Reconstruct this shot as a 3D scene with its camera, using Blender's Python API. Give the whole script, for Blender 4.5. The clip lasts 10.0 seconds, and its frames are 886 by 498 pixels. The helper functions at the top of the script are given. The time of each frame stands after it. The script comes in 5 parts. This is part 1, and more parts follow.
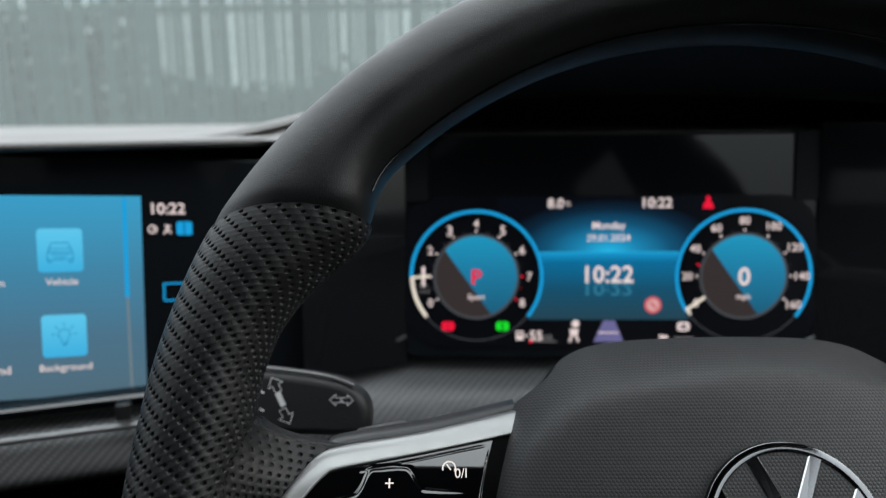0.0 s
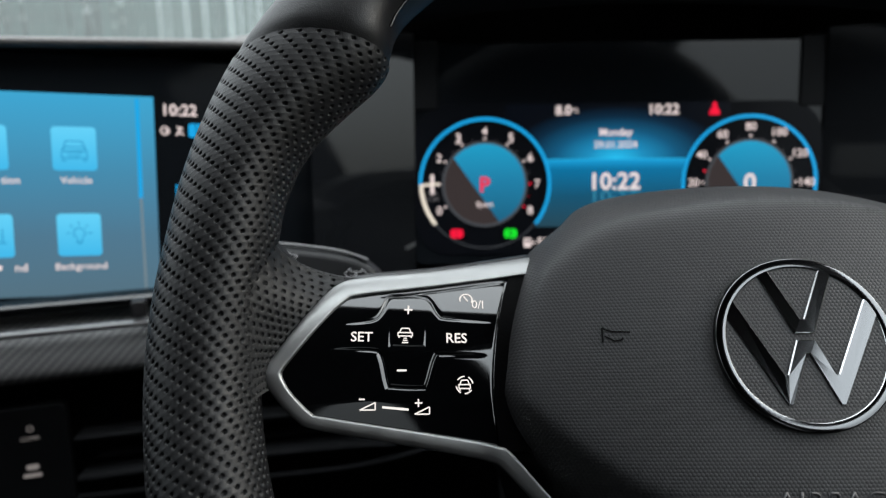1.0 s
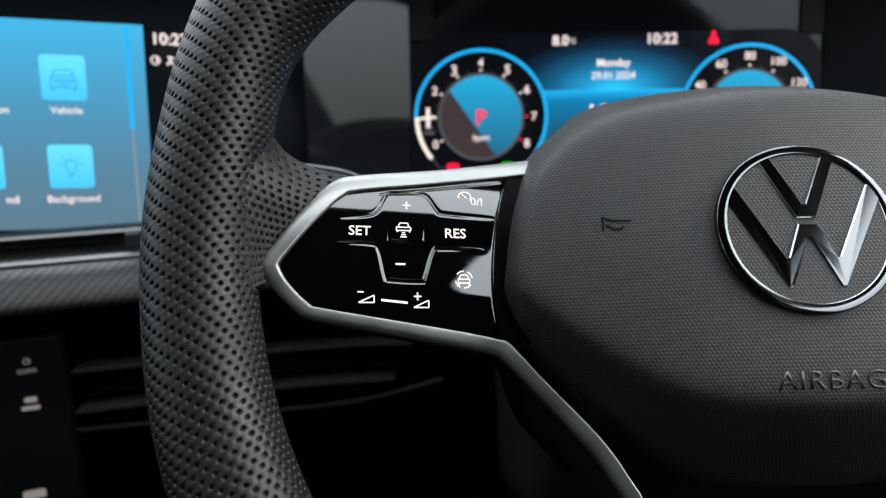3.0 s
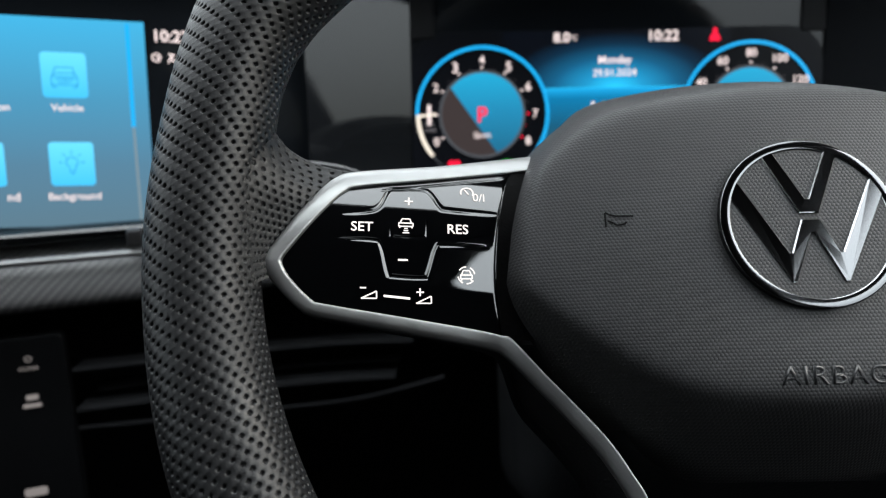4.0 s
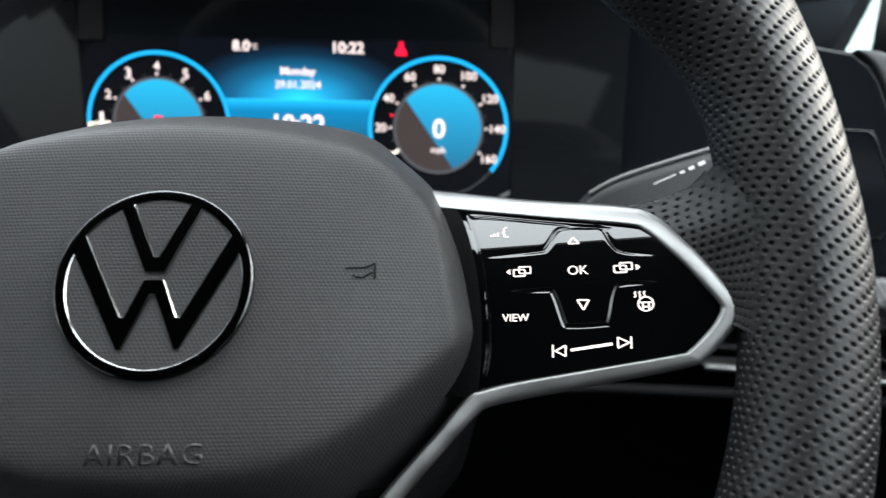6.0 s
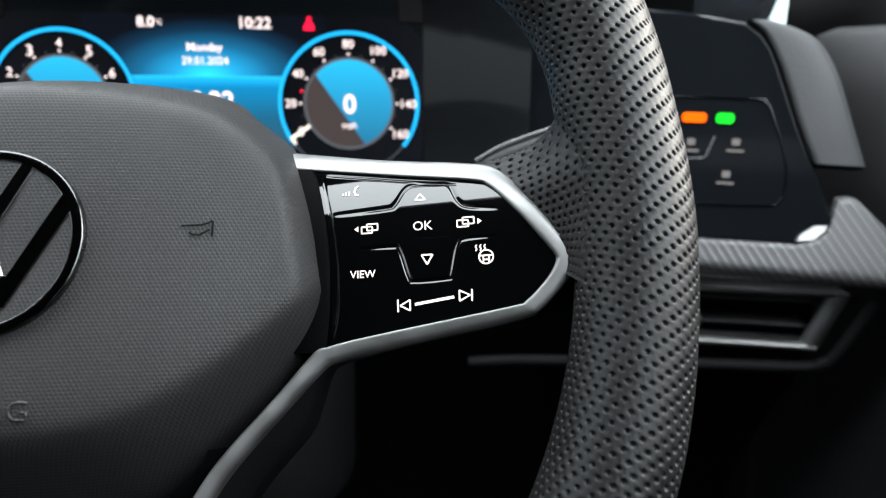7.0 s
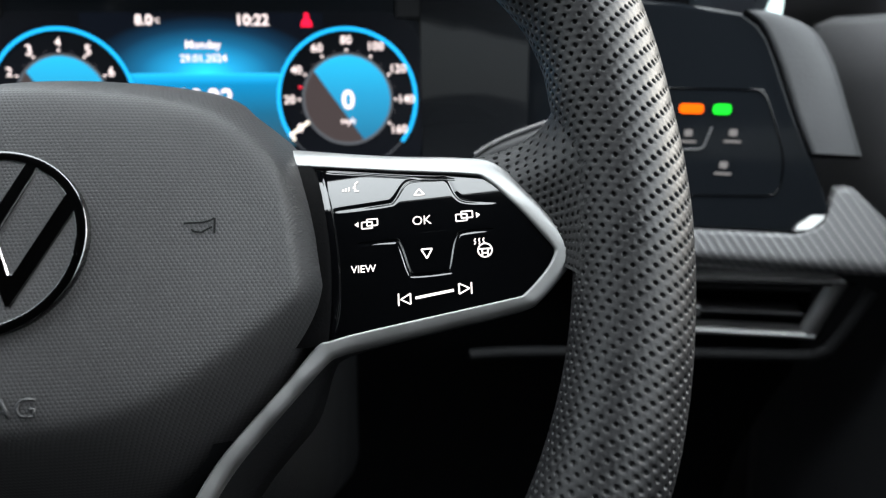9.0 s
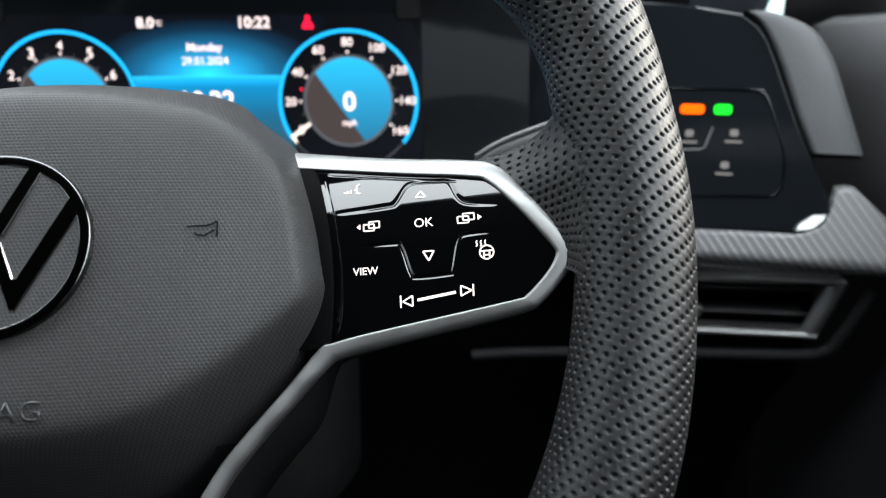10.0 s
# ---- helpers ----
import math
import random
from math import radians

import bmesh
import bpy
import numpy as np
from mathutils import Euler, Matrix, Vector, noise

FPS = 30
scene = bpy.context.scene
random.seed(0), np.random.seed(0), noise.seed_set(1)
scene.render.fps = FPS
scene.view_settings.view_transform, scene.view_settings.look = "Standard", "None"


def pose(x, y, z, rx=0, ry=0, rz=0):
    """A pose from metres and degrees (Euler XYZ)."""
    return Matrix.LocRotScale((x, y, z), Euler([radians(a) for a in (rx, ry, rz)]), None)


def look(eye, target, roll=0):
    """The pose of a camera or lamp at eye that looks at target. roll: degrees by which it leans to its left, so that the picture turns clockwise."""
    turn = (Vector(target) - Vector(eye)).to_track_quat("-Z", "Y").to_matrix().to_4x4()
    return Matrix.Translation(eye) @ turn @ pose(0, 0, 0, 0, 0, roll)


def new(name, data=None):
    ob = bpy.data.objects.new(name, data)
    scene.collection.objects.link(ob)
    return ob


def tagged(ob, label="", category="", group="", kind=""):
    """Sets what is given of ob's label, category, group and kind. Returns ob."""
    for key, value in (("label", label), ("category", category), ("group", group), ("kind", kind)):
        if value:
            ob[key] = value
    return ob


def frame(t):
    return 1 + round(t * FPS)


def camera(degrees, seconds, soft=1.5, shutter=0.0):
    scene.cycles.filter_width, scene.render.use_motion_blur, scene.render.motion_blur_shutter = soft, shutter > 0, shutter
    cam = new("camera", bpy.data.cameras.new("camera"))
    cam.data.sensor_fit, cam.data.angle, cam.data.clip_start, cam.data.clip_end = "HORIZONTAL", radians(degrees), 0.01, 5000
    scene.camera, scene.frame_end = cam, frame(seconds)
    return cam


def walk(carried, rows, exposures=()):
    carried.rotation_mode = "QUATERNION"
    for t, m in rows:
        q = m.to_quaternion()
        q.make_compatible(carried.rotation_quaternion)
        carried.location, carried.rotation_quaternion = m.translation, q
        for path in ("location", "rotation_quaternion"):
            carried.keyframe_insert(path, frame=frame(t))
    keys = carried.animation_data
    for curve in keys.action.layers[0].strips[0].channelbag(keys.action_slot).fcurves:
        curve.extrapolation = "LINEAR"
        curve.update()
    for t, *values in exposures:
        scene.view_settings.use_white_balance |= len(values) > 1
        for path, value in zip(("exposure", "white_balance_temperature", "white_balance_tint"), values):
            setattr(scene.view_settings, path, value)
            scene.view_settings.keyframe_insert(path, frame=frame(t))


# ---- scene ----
cam = camera(66.6, 10.0, soft=1.2, shutter=0.12)
PATH = [
    (0.0, 0.0000, 0.0000, 1.1500, 79.00, 0.60, 2.00),
    (0.5, -0.0033, -0.0079, 1.1253, 78.54, 0.63, 1.99),
    (1.0, -0.0056, -0.0150, 1.1025, 77.78, 0.72, 1.98),
    (1.5, -0.0060, -0.0175, 1.0877, 76.94, 0.80, 1.87),
    (2.0, -0.0078, -0.0177, 1.0791, 76.25, 0.87, 1.69),
    (2.5, -0.0069, -0.0183, 1.0775, 75.79, 0.97, 1.51),
    (4.0, -0.0078, -0.0185, 1.0761, 75.52, 1.09, 1.45),
    (4.5, -0.0080, -0.0183, 1.0760, 75.37, 0.68, 1.51),
    (5.0, 0.0145, -0.0159, 1.0754, 75.08, 0.08, 1.41),
    (5.2, 0.0419, -0.0085, 1.0785, 75.11, -0.35, 0.98),
    (5.5, 0.0895, 0.0054, 1.0866, 74.91, -0.65, 0.28),
    (5.8, 0.1350, 0.0087, 1.0895, 74.82, -0.94, -0.77),
    (6.0, 0.1631, 0.0043, 1.0904, 74.46, -1.11, -1.45),
    (6.2, 0.1854, 0.0008, 1.0874, 74.29, -1.01, -2.02),
    (6.4, 0.1965, -0.0004, 1.0848, 74.16, -0.90, -2.52),
    (6.6, 0.2005, -0.0011, 1.0830, 74.03, -0.79, -2.97),
    (7.3, 0.2017, -0.0017, 1.0815, 73.56, -0.55, -3.83),
    (7.5, 0.2019, -0.0017, 1.0820, 73.43, -0.39, -3.84),
    (8.0, 0.2016, -0.0027, 1.0820, 73.31, -0.19, -3.86),
    (8.5, 0.2020, -0.0036, 1.0829, 73.26, -0.01, -3.81),
    (9.0, 0.2017, -0.0040, 1.0824, 73.23, 0.07, -3.75),
    (9.5, 0.2013, -0.0040, 1.0832, 73.23, 0.21, -3.72),
    (10.0, 0.2016, -0.0044, 1.0831, 73.25, 0.32, -3.69),
]
EV = 1.3
walk(cam, [(t, pose(*row)) for t, *row in PATH], [(0.0, EV - 0.27), (1.0, EV - 0.08), (2.5, EV + 0.28), (4.5, EV + 0.38), (5.5, EV + 0.68), (6.2, EV + 0.82), (7.5, EV + 0.9), (10.0, EV + 0.92)])
cam.data.dof.use_dof = True
cam.data.dof.focus_distance = 0.205
cam.data.dof.aperture_fstop = 9.5

# ---- daylight: overcast morning ----
world = bpy.data.worlds.new("sky")
scene.world = world
world.use_nodes = True
_n = world.node_tree.nodes
_sky = _n.new("ShaderNodeTexSky")
_sky.sky_type = "NISHITA"
_sky.sun_disc = False
_sky.sun_elevation, _sky.sun_rotation = radians(28), radians(78)
_sky.air_density, _sky.dust_density, _sky.ozone_density = 1.0, 3.0, 1.0
_cloud = _n.new("ShaderNodeMix")
_cloud.data_type = "RGBA"
_cloud.inputs[0].default_value = 0.75
_cloud.inputs[7].default_value = (6.45, 6.6, 6.7, 1)
world.node_tree.links.new(_sky.outputs[0], _cloud.inputs[6])
world.node_tree.links.new(_cloud.outputs[2], _n["Background"].inputs[0])
# an overcast sky is about three times as bright overhead as at the horizon
_way, _sep, _rise = _n.new("ShaderNodeTexCoord"), _n.new("ShaderNodeSeparateXYZ"), _n.new("ShaderNodeMapRange")
for _k, _v in (("From Min", 0.0), ("From Max", 1.0), ("To Min", 0.05), ("To Max", 0.66)):
    _rise.inputs[_k].default_value = _v
world.node_tree.links.new(_way.outputs["Generated"], _sep.inputs[0])
world.node_tree.links.new(_sep.outputs[2], _rise.inputs["Value"])
world.node_tree.links.new(_rise.outputs[0], _n["Background"].inputs[1])
sun = new("sun", bpy.data.lights.new("sun", "SUN"))
sun.data.energy, sun.data.angle, sun.data.color = 0.75, radians(30), (1.0, 0.97, 0.93)
sun.matrix_world = look((8.6, 1.9, 5.7), (0, 0, 1.0))


# ---- materials ----
def mat(name, color, rough=0.5, metal=0.0, spec=0.5, coat=0.0):
    m = bpy.data.materials.new(name)
    m.use_nodes = True
    b = m.node_tree.nodes["Principled BSDF"]
    b.inputs["Base Color"].default_value = (*color, 1)
    b.inputs["Roughness"].default_value = rough
    b.inputs["Metallic"].default_value = metal
    b.inputs["Specular IOR Level"].default_value = spec
    b.inputs["Coat Weight"].default_value = coat
    b.inputs["Coat Roughness"].default_value = 0.03
    return m


class Nodes:
    """Shortcuts for node building on one material."""

    def __init__(s, m):
        s.t, s.b = m.node_tree, m.node_tree.nodes["Principled BSDF"]

    def add(s, kind, **put):
        n = s.t.nodes.new(kind)
        for k, v in put.items():
            n.inputs[k.replace("_", " ")].default_value = v
        return n

    def join(s, a, b):
        s.t.links.new(a, b)

    def math(s, op, a, b=0.0, c=0.0):
        n = s.t.nodes.new("ShaderNodeMath")
        n.operation = op
        for i, v in enumerate((a, b, c)):
            if isinstance(v, (int, float)):
                n.inputs[i].default_value = v
            else:
                s.join(v, n.inputs[i])
        return n.outputs[0]

    def coords(s, which="Object"):
        return s.t.nodes.new("ShaderNodeTexCoord").outputs[which]

    def noise(s, scale, detail=3.0, which="Object"):
        n = s.add("ShaderNodeTexNoise", Scale=scale, Detail=detail)
        s.join(s.coords(which), n.inputs["Vector"])
        return n.outputs["Fac"]

    def ramp(s, fac, lo, hi, a=0.3, b=0.7):
        n = s.t.nodes.new("ShaderNodeMapRange")
        s.join(fac, n.inputs["Value"])
        for k, v in (("From Min", a), ("From Max", b), ("To Min", lo), ("To Max", hi)):
            n.inputs[k].default_value = v
        return n.outputs[0]

    def mix(s, fac, c1, c2):
        n = s.t.nodes.new("ShaderNodeMix")
        n.data_type = "RGBA"
        s.join(fac, n.inputs[0])
        n.inputs[6].default_value, n.inputs[7].default_value = (*c1, 1), (*c2, 1)
        return n.outputs[2]

    def bump(s, height, dist, strength=1.0, before=None):
        n = s.add("ShaderNodeBump", Distance=dist, Strength=strength)
        s.join(height, n.inputs["Height"])
        if before:
            s.join(before, n.inputs["Normal"])
        s.join(n.outputs[0], s.b.inputs["Normal"])
        return n.outputs[0]


def leather(name, color, rough, grain, spec=0.5, depth=0.0001, relief=0.5):
    m = mat(name, color, rough, spec=spec)
    k = Nodes(m)
    vor = k.add("ShaderNodeTexVoronoi", Scale=grain)
    k.join(k.coords(), vor.inputs["Vector"])
    k.join(k.ramp(k.noise(55), rough - 0.07, rough + 0.08), k.b.inputs["Roughness"])
    k.join(k.mix(k.ramp(k.noise(30), 0, 1), [c * 0.8 for c in color], [c * 1.25 for c in color]), k.b.inputs["Base Color"])
    first = k.bump(vor.outputs["Distance"], depth, relief)
    k.bump(k.noise(160), 0.0003, 0.25, first)
    return m


def plastic(name, color, rough, grain=900, depth=0.0003, spec=0.5):
    m = mat(name, color, rough, spec=spec)
    k = Nodes(m)
    k.join(k.ramp(k.noise(14), rough - 0.06, rough + 0.06), k.b.inputs["Roughness"])
    k.join(k.mix(k.ramp(k.noise(9), 0, 1), [c * 0.85 for c in color], [c * 1.2 for c in color]), k.b.inputs["Base Color"])
    k.bump(k.noise(grain, 2.0), depth, 0.5)
    return m


def honeycomb(name, color, rough, pitch, spec=0.5):
    """Grained plastic with fine staggered pips, in the object's own x and y."""
    m = mat(name, color, rough, spec=spec)
    k = Nodes(m)
    sep = k.t.nodes.new("ShaderNodeSeparateXYZ")
    k.join(k.coords(), sep.inputs[0])
    x = k.math("DIVIDE", sep.outputs[0], pitch)
    y = k.math("DIVIDE", sep.outputs[1], pitch * 1.732)

    def pip(dx, dy):
        fx = k.math("SUBTRACT", k.math("FRACT", k.math("ADD", x, dx)), 0.5)
        fy = k.math("MULTIPLY", k.math("SUBTRACT", k.math("FRACT", k.math("ADD", y, dy)), 0.5), 1.732)
        return k.math("SQRT", k.math("ADD", k.math("MULTIPLY", fx, fx), k.math("MULTIPLY", fy, fy)))

    d = k.math("MINIMUM", pip(100.0, 100.0), pip(100.5, 100.5))
    h = k.ramp(d, 1.0, 0.0, 0.22, 0.5)
    k.join(k.ramp(k.noise(18), rough - 0.05, rough + 0.07), k.b.inputs["Roughness"])
    k.join(k.mix(k.ramp(k.noise(25), 0, 1), [c * 0.9 for c in color], [c * 1.15 for c in color]), k.b.inputs["Base Color"])
    k.bump(h, 0.000085, 0.85)
    return m


def gloss_black(name, rough=0.04, spec=0.5, color=(0.004, 0.004, 0.0045)):
    m = mat(name, color, rough, spec=spec)
    k = Nodes(m)
    k.join(k.ramp(k.noise(60, 4), rough, rough + 0.05, 0.45, 0.75), k.b.inputs["Roughness"])
    return m


def brushed(name, color, rough):
    m = mat(name, color, rough, metal=1.0)
    k = Nodes(m)
    k.join(k.ramp(k.noise(120, 4), rough - 0.05, rough + 0.07), k.b.inputs["Roughness"])
    k.bump(k.noise(2500, 1), 0.00004, 0.4)
    return m


def lit(name, color, power=1.0):
    """A light-giving display colour or lamp."""
    m = mat(name, (0.002, 0.002, 0.002), 0.3, spec=0.08)
    b = m.node_tree.nodes["Principled BSDF"]
    b.inputs["Emission Color"].default_value = (*color, 1)
    b.inputs["Emission Strength"].default_value = 1.2 * power * 2 ** -EV
    return m


def lit_fade(name, stops, power=1.0, kind="v", center=(0, 0), reach=(1, 1)):
    """A display colour that runs along the UV map: 'v' from bottom to top, 'r' from the centre outwards."""
    m = lit(name, (0, 0, 0), power)
    k = Nodes(m)
    sep = k.t.nodes.new("ShaderNodeSeparateXYZ")
    k.join(k.coords("UV"), sep.inputs[0])
    if kind == "v":
        fac = sep.outputs[1]
    else:
        dx = k.math("DIVIDE", k.math("SUBTRACT", sep.outputs[0], center[0]), reach[0])
        dy = k.math("DIVIDE", k.math("SUBTRACT", sep.outputs[1], center[1]), reach[1])
        fac = k.math("SQRT", k.math("ADD", k.math("MULTIPLY", dx, dx), k.math("MULTIPLY", dy, dy)))
    r = k.t.nodes.new("ShaderNodeValToRGB")
    k.join(fac, r.inputs[0])
    els = r.color_ramp.elements
    while len(els) < len(stops):
        els.new(0.5)
    for e, (p, c) in zip(els, stops):
        e.position, e.color = p, (*c, 1)
    k.join(r.outputs[0], k.b.inputs["Emission Color"])
    return m


def weave(name):
    """Dark trim foil with a diagonal row of small bright dashes."""
    m = mat(name, (0.03, 0.031, 0.033), 0.38, metal=0.2)
    k = Nodes(m)
    sep = k.t.nodes.new("ShaderNodeSeparateXYZ")
    k.join(k.coords("UV"), sep.inputs[0])
    u, v = sep.outputs[0], sep.outputs[1]
    across = k.math("FRACT", k.math("ADD", k.math("ADD", k.math("MULTIPLY", u, 200.0), k.math("MULTIPLY", v, 150.0)), 500.0))
    along = k.math("FRACT", k.math("ADD", k.math("SUBTRACT", k.math("MULTIPLY", v, 420.0), k.math("MULTIPLY", u, 260.0)), 500.0))
    line = k.ramp(k.math("ABSOLUTE", k.math("SUBTRACT", across, 0.5)), 1.0, 0.0, 0.08, 0.2)
    dash = k.ramp(k.math("ABSOLUTE", k.math("SUBTRACT", along, 0.5)), 1.0, 0.0, 0.2, 0.34)
    both = k.math("MULTIPLY", line, dash)
    k.join(k.mix(both, (0.070, 0.071, 0.073), (0.18, 0.18, 0.18)), k.b.inputs["Base Color"])
    k.bump(k.math("ADD", line, both), 0.0003, 0.35)
    return m


M_PERF = leather("perforated_leather", (0.0040, 0.0043, 0.0047), 0.47, 2300, 0.37, 0.0001, 0.45)
M_HOLE = mat("perforation", (0.007, 0.007, 0.0075), 0.9)
M_SMOOTH = leather("smooth_leather", (0.0052, 0.0055, 0.0060), 0.40, 2600, 0.32)
M_COVER = honeycomb("airbag_plastic", (0.0176, 0.0179, 0.0184), 0.50, 0.00116, 0.34)
M_LETTER = plastic("moulded_lettering", (0.013, 0.0135, 0.0145), 0.42)
M_SATIN = brushed("satin_silver", (0.30, 0.303, 0.30), 0.43)
M_PEWTER = brushed("pewter_trim", (0.19, 0.19, 0.19), 0.42)
M_PIANO = gloss_black("piano_black", 0.02, 0.9, (0.0009, 0.0010, 0.0012))
M_GAP_SHADE = plastic("gap_shade_black", (0.0006, 0.0006, 0.0007), 0.6, spec=0.03)
M_SHELL = plastic("shell_plastic", (0.0030, 0.0032, 0.0035), 0.36, spec=0.38)
M_CHEEK = gloss_black("cheek_gloss", 0.03, 0.4, (0.0070, 0.0078, 0.0088))
M_COLUMN = plastic("column_plastic", (0.0026, 0.0030, 0.0034), 0.55, spec=0.14)
M_LIP = plastic("surround_plastic", (0.0045, 0.0047, 0.0050), 0.6, spec=0.10)
M_HOOD = plastic("hood_hazed_black", (0.026, 0.030, 0.037), 0.6, spec=0.2)
M_RIDGE = plastic("button_edge", (0.10, 0.10, 0.102), 0.28)
M_CHROME = mat("polished_chrome", (0.45, 0.455, 0.46), 0.16, metal=1.0)
M_BLACKCHROME = mat("black_chrome", (0.115, 0.117, 0.12), 0.10, metal=1.0)
M_GLASS = gloss_black("black_display_glass", 0.05, 0.2, (0.0052, 0.0064, 0.0078))
M_DARK = plastic("dark_dash_plastic", (0.0058, 0.0062, 0.0070), 0.75, spec=0.12)
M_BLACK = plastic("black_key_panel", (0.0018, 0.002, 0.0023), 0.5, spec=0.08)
M_MATTE = plastic("anti_glare_display", (0.0045, 0.0051, 0.0070), 0.35, 500, 0.0001, 0.06)
M_TOP = plastic("dash_top", (0.085, 0.083, 0.081), 0.42, 700, 0.0004)
M_GREY = plastic("grey_trim_plastic", (0.044, 0.046, 0.048), 0.65, 700)
M_DOOR = plastic("door_padding_shaded", (0.026, 0.0265, 0.0275), 0.6, 700)
M_STALK = plastic("stalk_plastic", (0.012, 0.012, 0.0128), 0.42)
M_LEVER = plastic("lever_plastic", (0.012, 0.0123, 0.013), 0.45, spec=0.35)
M_WEAVE = weave("woven_trim_foil")
M_LINER = plastic("headliner", (0.022, 0.022, 0.022), 0.9, 300, 0.0006)
M_PRINT = mat("printed_symbol", (0.55, 0.55, 0.55), 0.6)
L_WHITE = lit("backlit_white", (1.0, 0.93, 0.88), 0.95)
L_TEXT = lit("display_white", (1.0, 0.84, 0.82), 0.8)
L_DIM = lit("display_grey", (0.35, 0.33, 0.35), 0.45)
L_RED = lit("display_red", (1.0, 0.01, 0.05), 0.85)
L_GREEN = lit("display_green", (0.01, 0.85, 0.03), 0.9)
L_ORANGE = lit("lamp_orange", (1.0, 0.12, 0.0), 1.0)
L_CYAN = lit("display_cyan", (0.01, 0.36, 0.75), 0.95)
L_CREAM = lit("needle_cream", (0.95, 0.85, 0.72), 0.85)
L_BROWN = lit("dial_shade", (0.045, 0.035, 0.035), 0.8)


# ---- building helpers ----
def mesh_ob(name, me, material, parent=None, label="", smooth=True):
    me.materials.append(material)
    if smooth:
        me.polygons.foreach_set("use_smooth", [True] * len(me.polygons))
    ob = new(name, me)
    ob.parent = parent
    if label:
        tagged(ob, label)
    return ob


def part(name, bm, material, parent=None, label="", smooth=True):
    me = bpy.data.meshes.new(name)
    bmesh.ops.recalc_face_normals(bm, faces=bm.faces)
    bm.to_mesh(me)
    bm.free()
    return mesh_ob(name, me, material, parent, label, smooth)


def raw(name, verts, faces, material, parent=None, label="", smooth=True, uv=None):
    me = bpy.data.meshes.new(name)
    me.from_pydata([tuple(map(float, v)) for v in verts], [], faces)
    if uv is not None:
        layer = me.uv_layers.new(name="UVMap")
        for loop in me.loops:
            layer.data[loop.index].uv = uv[loop.vertex_index]
    me.update()
    return mesh_ob(name, me, material, parent, label, smooth)


def sheet(name, rows, material, parent=None, label="", close=False, smooth=True, uv=None):
    """A surface through rows of points (all rows equally long). close: the rows' ends meet."""
    m, n = len(rows), len(rows[0])
    verts = [p for row in rows for p in row]
    faces = []
    for i in range(m - 1):
        for j in range(n if close else n - 1):
            k = (j + 1) % n
            faces.append((i * n + j, i * n + k, (i + 1) * n + k, (i + 1) * n + j))
    if uv:
        uv = [q for row in uv for q in row]
    return raw(name, verts, faces, material, parent, label, smooth, uv)


def inset(loop, d):
    """The outline (counterclockwise) moved inwards by d."""
    out, n = [], len(loop)
    for i in range(n):
        a, b, c = (Vector(loop[j][:2]) for j in ((i - 1) % n, i, (i + 1) % n))
        e, f = (b - a).normalized(), (c - b).normalized()
        m = Vector((-e.y - f.y, e.x + f.x))
        m = m.normalized() if m.length > 1e-9 else Vector((-e.y, e.x))
        k = max(0.35, m.dot(Vector((-e.y, e.x))))
        out.append((b.x + m.x * d / k, b.y + m.y * d / k))
    return out


def slab(name, loop, z0, z1, bevel, material, parent=None, label="", smooth=True):
    """A plate with the outline loop between the heights z0 and z1, its upper edge rounded."""
    area = sum(a[0] * b[1] - b[0] * a[1] for a, b in zip(loop, loop[1:] + loop[:1]))
    if area < 0:
        loop = loop[::-1]
    rings = [[(x, y, z0) for x, y in loop], [(x, y, z1 - bevel) for x, y in loop]]
    if bevel > 0:
        for q in (0.35, 0.7, 1.0):
            a = q * math.pi / 2
            rings.append([(x, y, z1 - bevel * (1 - math.sin(a))) for x, y in inset(loop, bevel * (1 - math.cos(a)))])
    n = len(loop)
    verts = [p for r in rings for p in r]
    faces = [(i * n + j, i * n + (j + 1) % n, (i + 1) * n + (j + 1) % n, (i + 1) * n + j) for i in range(len(rings) - 1) for j in range(n)]
    faces += [tuple(range((len(rings) - 1) * n, len(rings) * n)), tuple(range(n - 1, -1, -1))]
    ob = raw(name, verts, faces, material, parent, label, False)
    ob.data.polygons.foreach_set("use_smooth", [smooth and bevel > 0 and n < i < n * (len(rings) - 1) for i in range(len(faces))])
    return ob


def rounded(x0, y0, x1, y1, r, steps=5):
    pts = []
    for cx, cy, a0 in ((x1 - r, y1 - r, 0), (x0 + r, y1 - r, 90), (x0 + r, y0 + r, 180), (x1 - r, y0 + r, 270)):
        for i in range(steps + 1):
            a = radians(a0 + 90 * i / steps)
            pts.append((cx + r * math.cos(a), cy + r * math.sin(a)))
    return pts


def spline(points, per=8, closed=False):
    """Points along a smooth curve through the given points."""
    p = [Vector(q) for q in points]
    n = len(p)
    out = []
    for i in range(n if closed else n - 1):
        a, b, c, d = ((p[(i + j) % n] for j in (-1, 0, 1, 2)) if closed else (p[max(0, i - 1)], p[i], p[i + 1], p[min(n - 1, i + 2)]))
        for k in range(per):
            t = k / per
            out.append(0.5 * ((2 * b) + (c - a) * t + (2 * a - 5 * b + 4 * c - d) * t * t + (3 * b - a - 3 * c + d) * t ** 3))
    if not closed:
        out.append(p[-1])
    return out


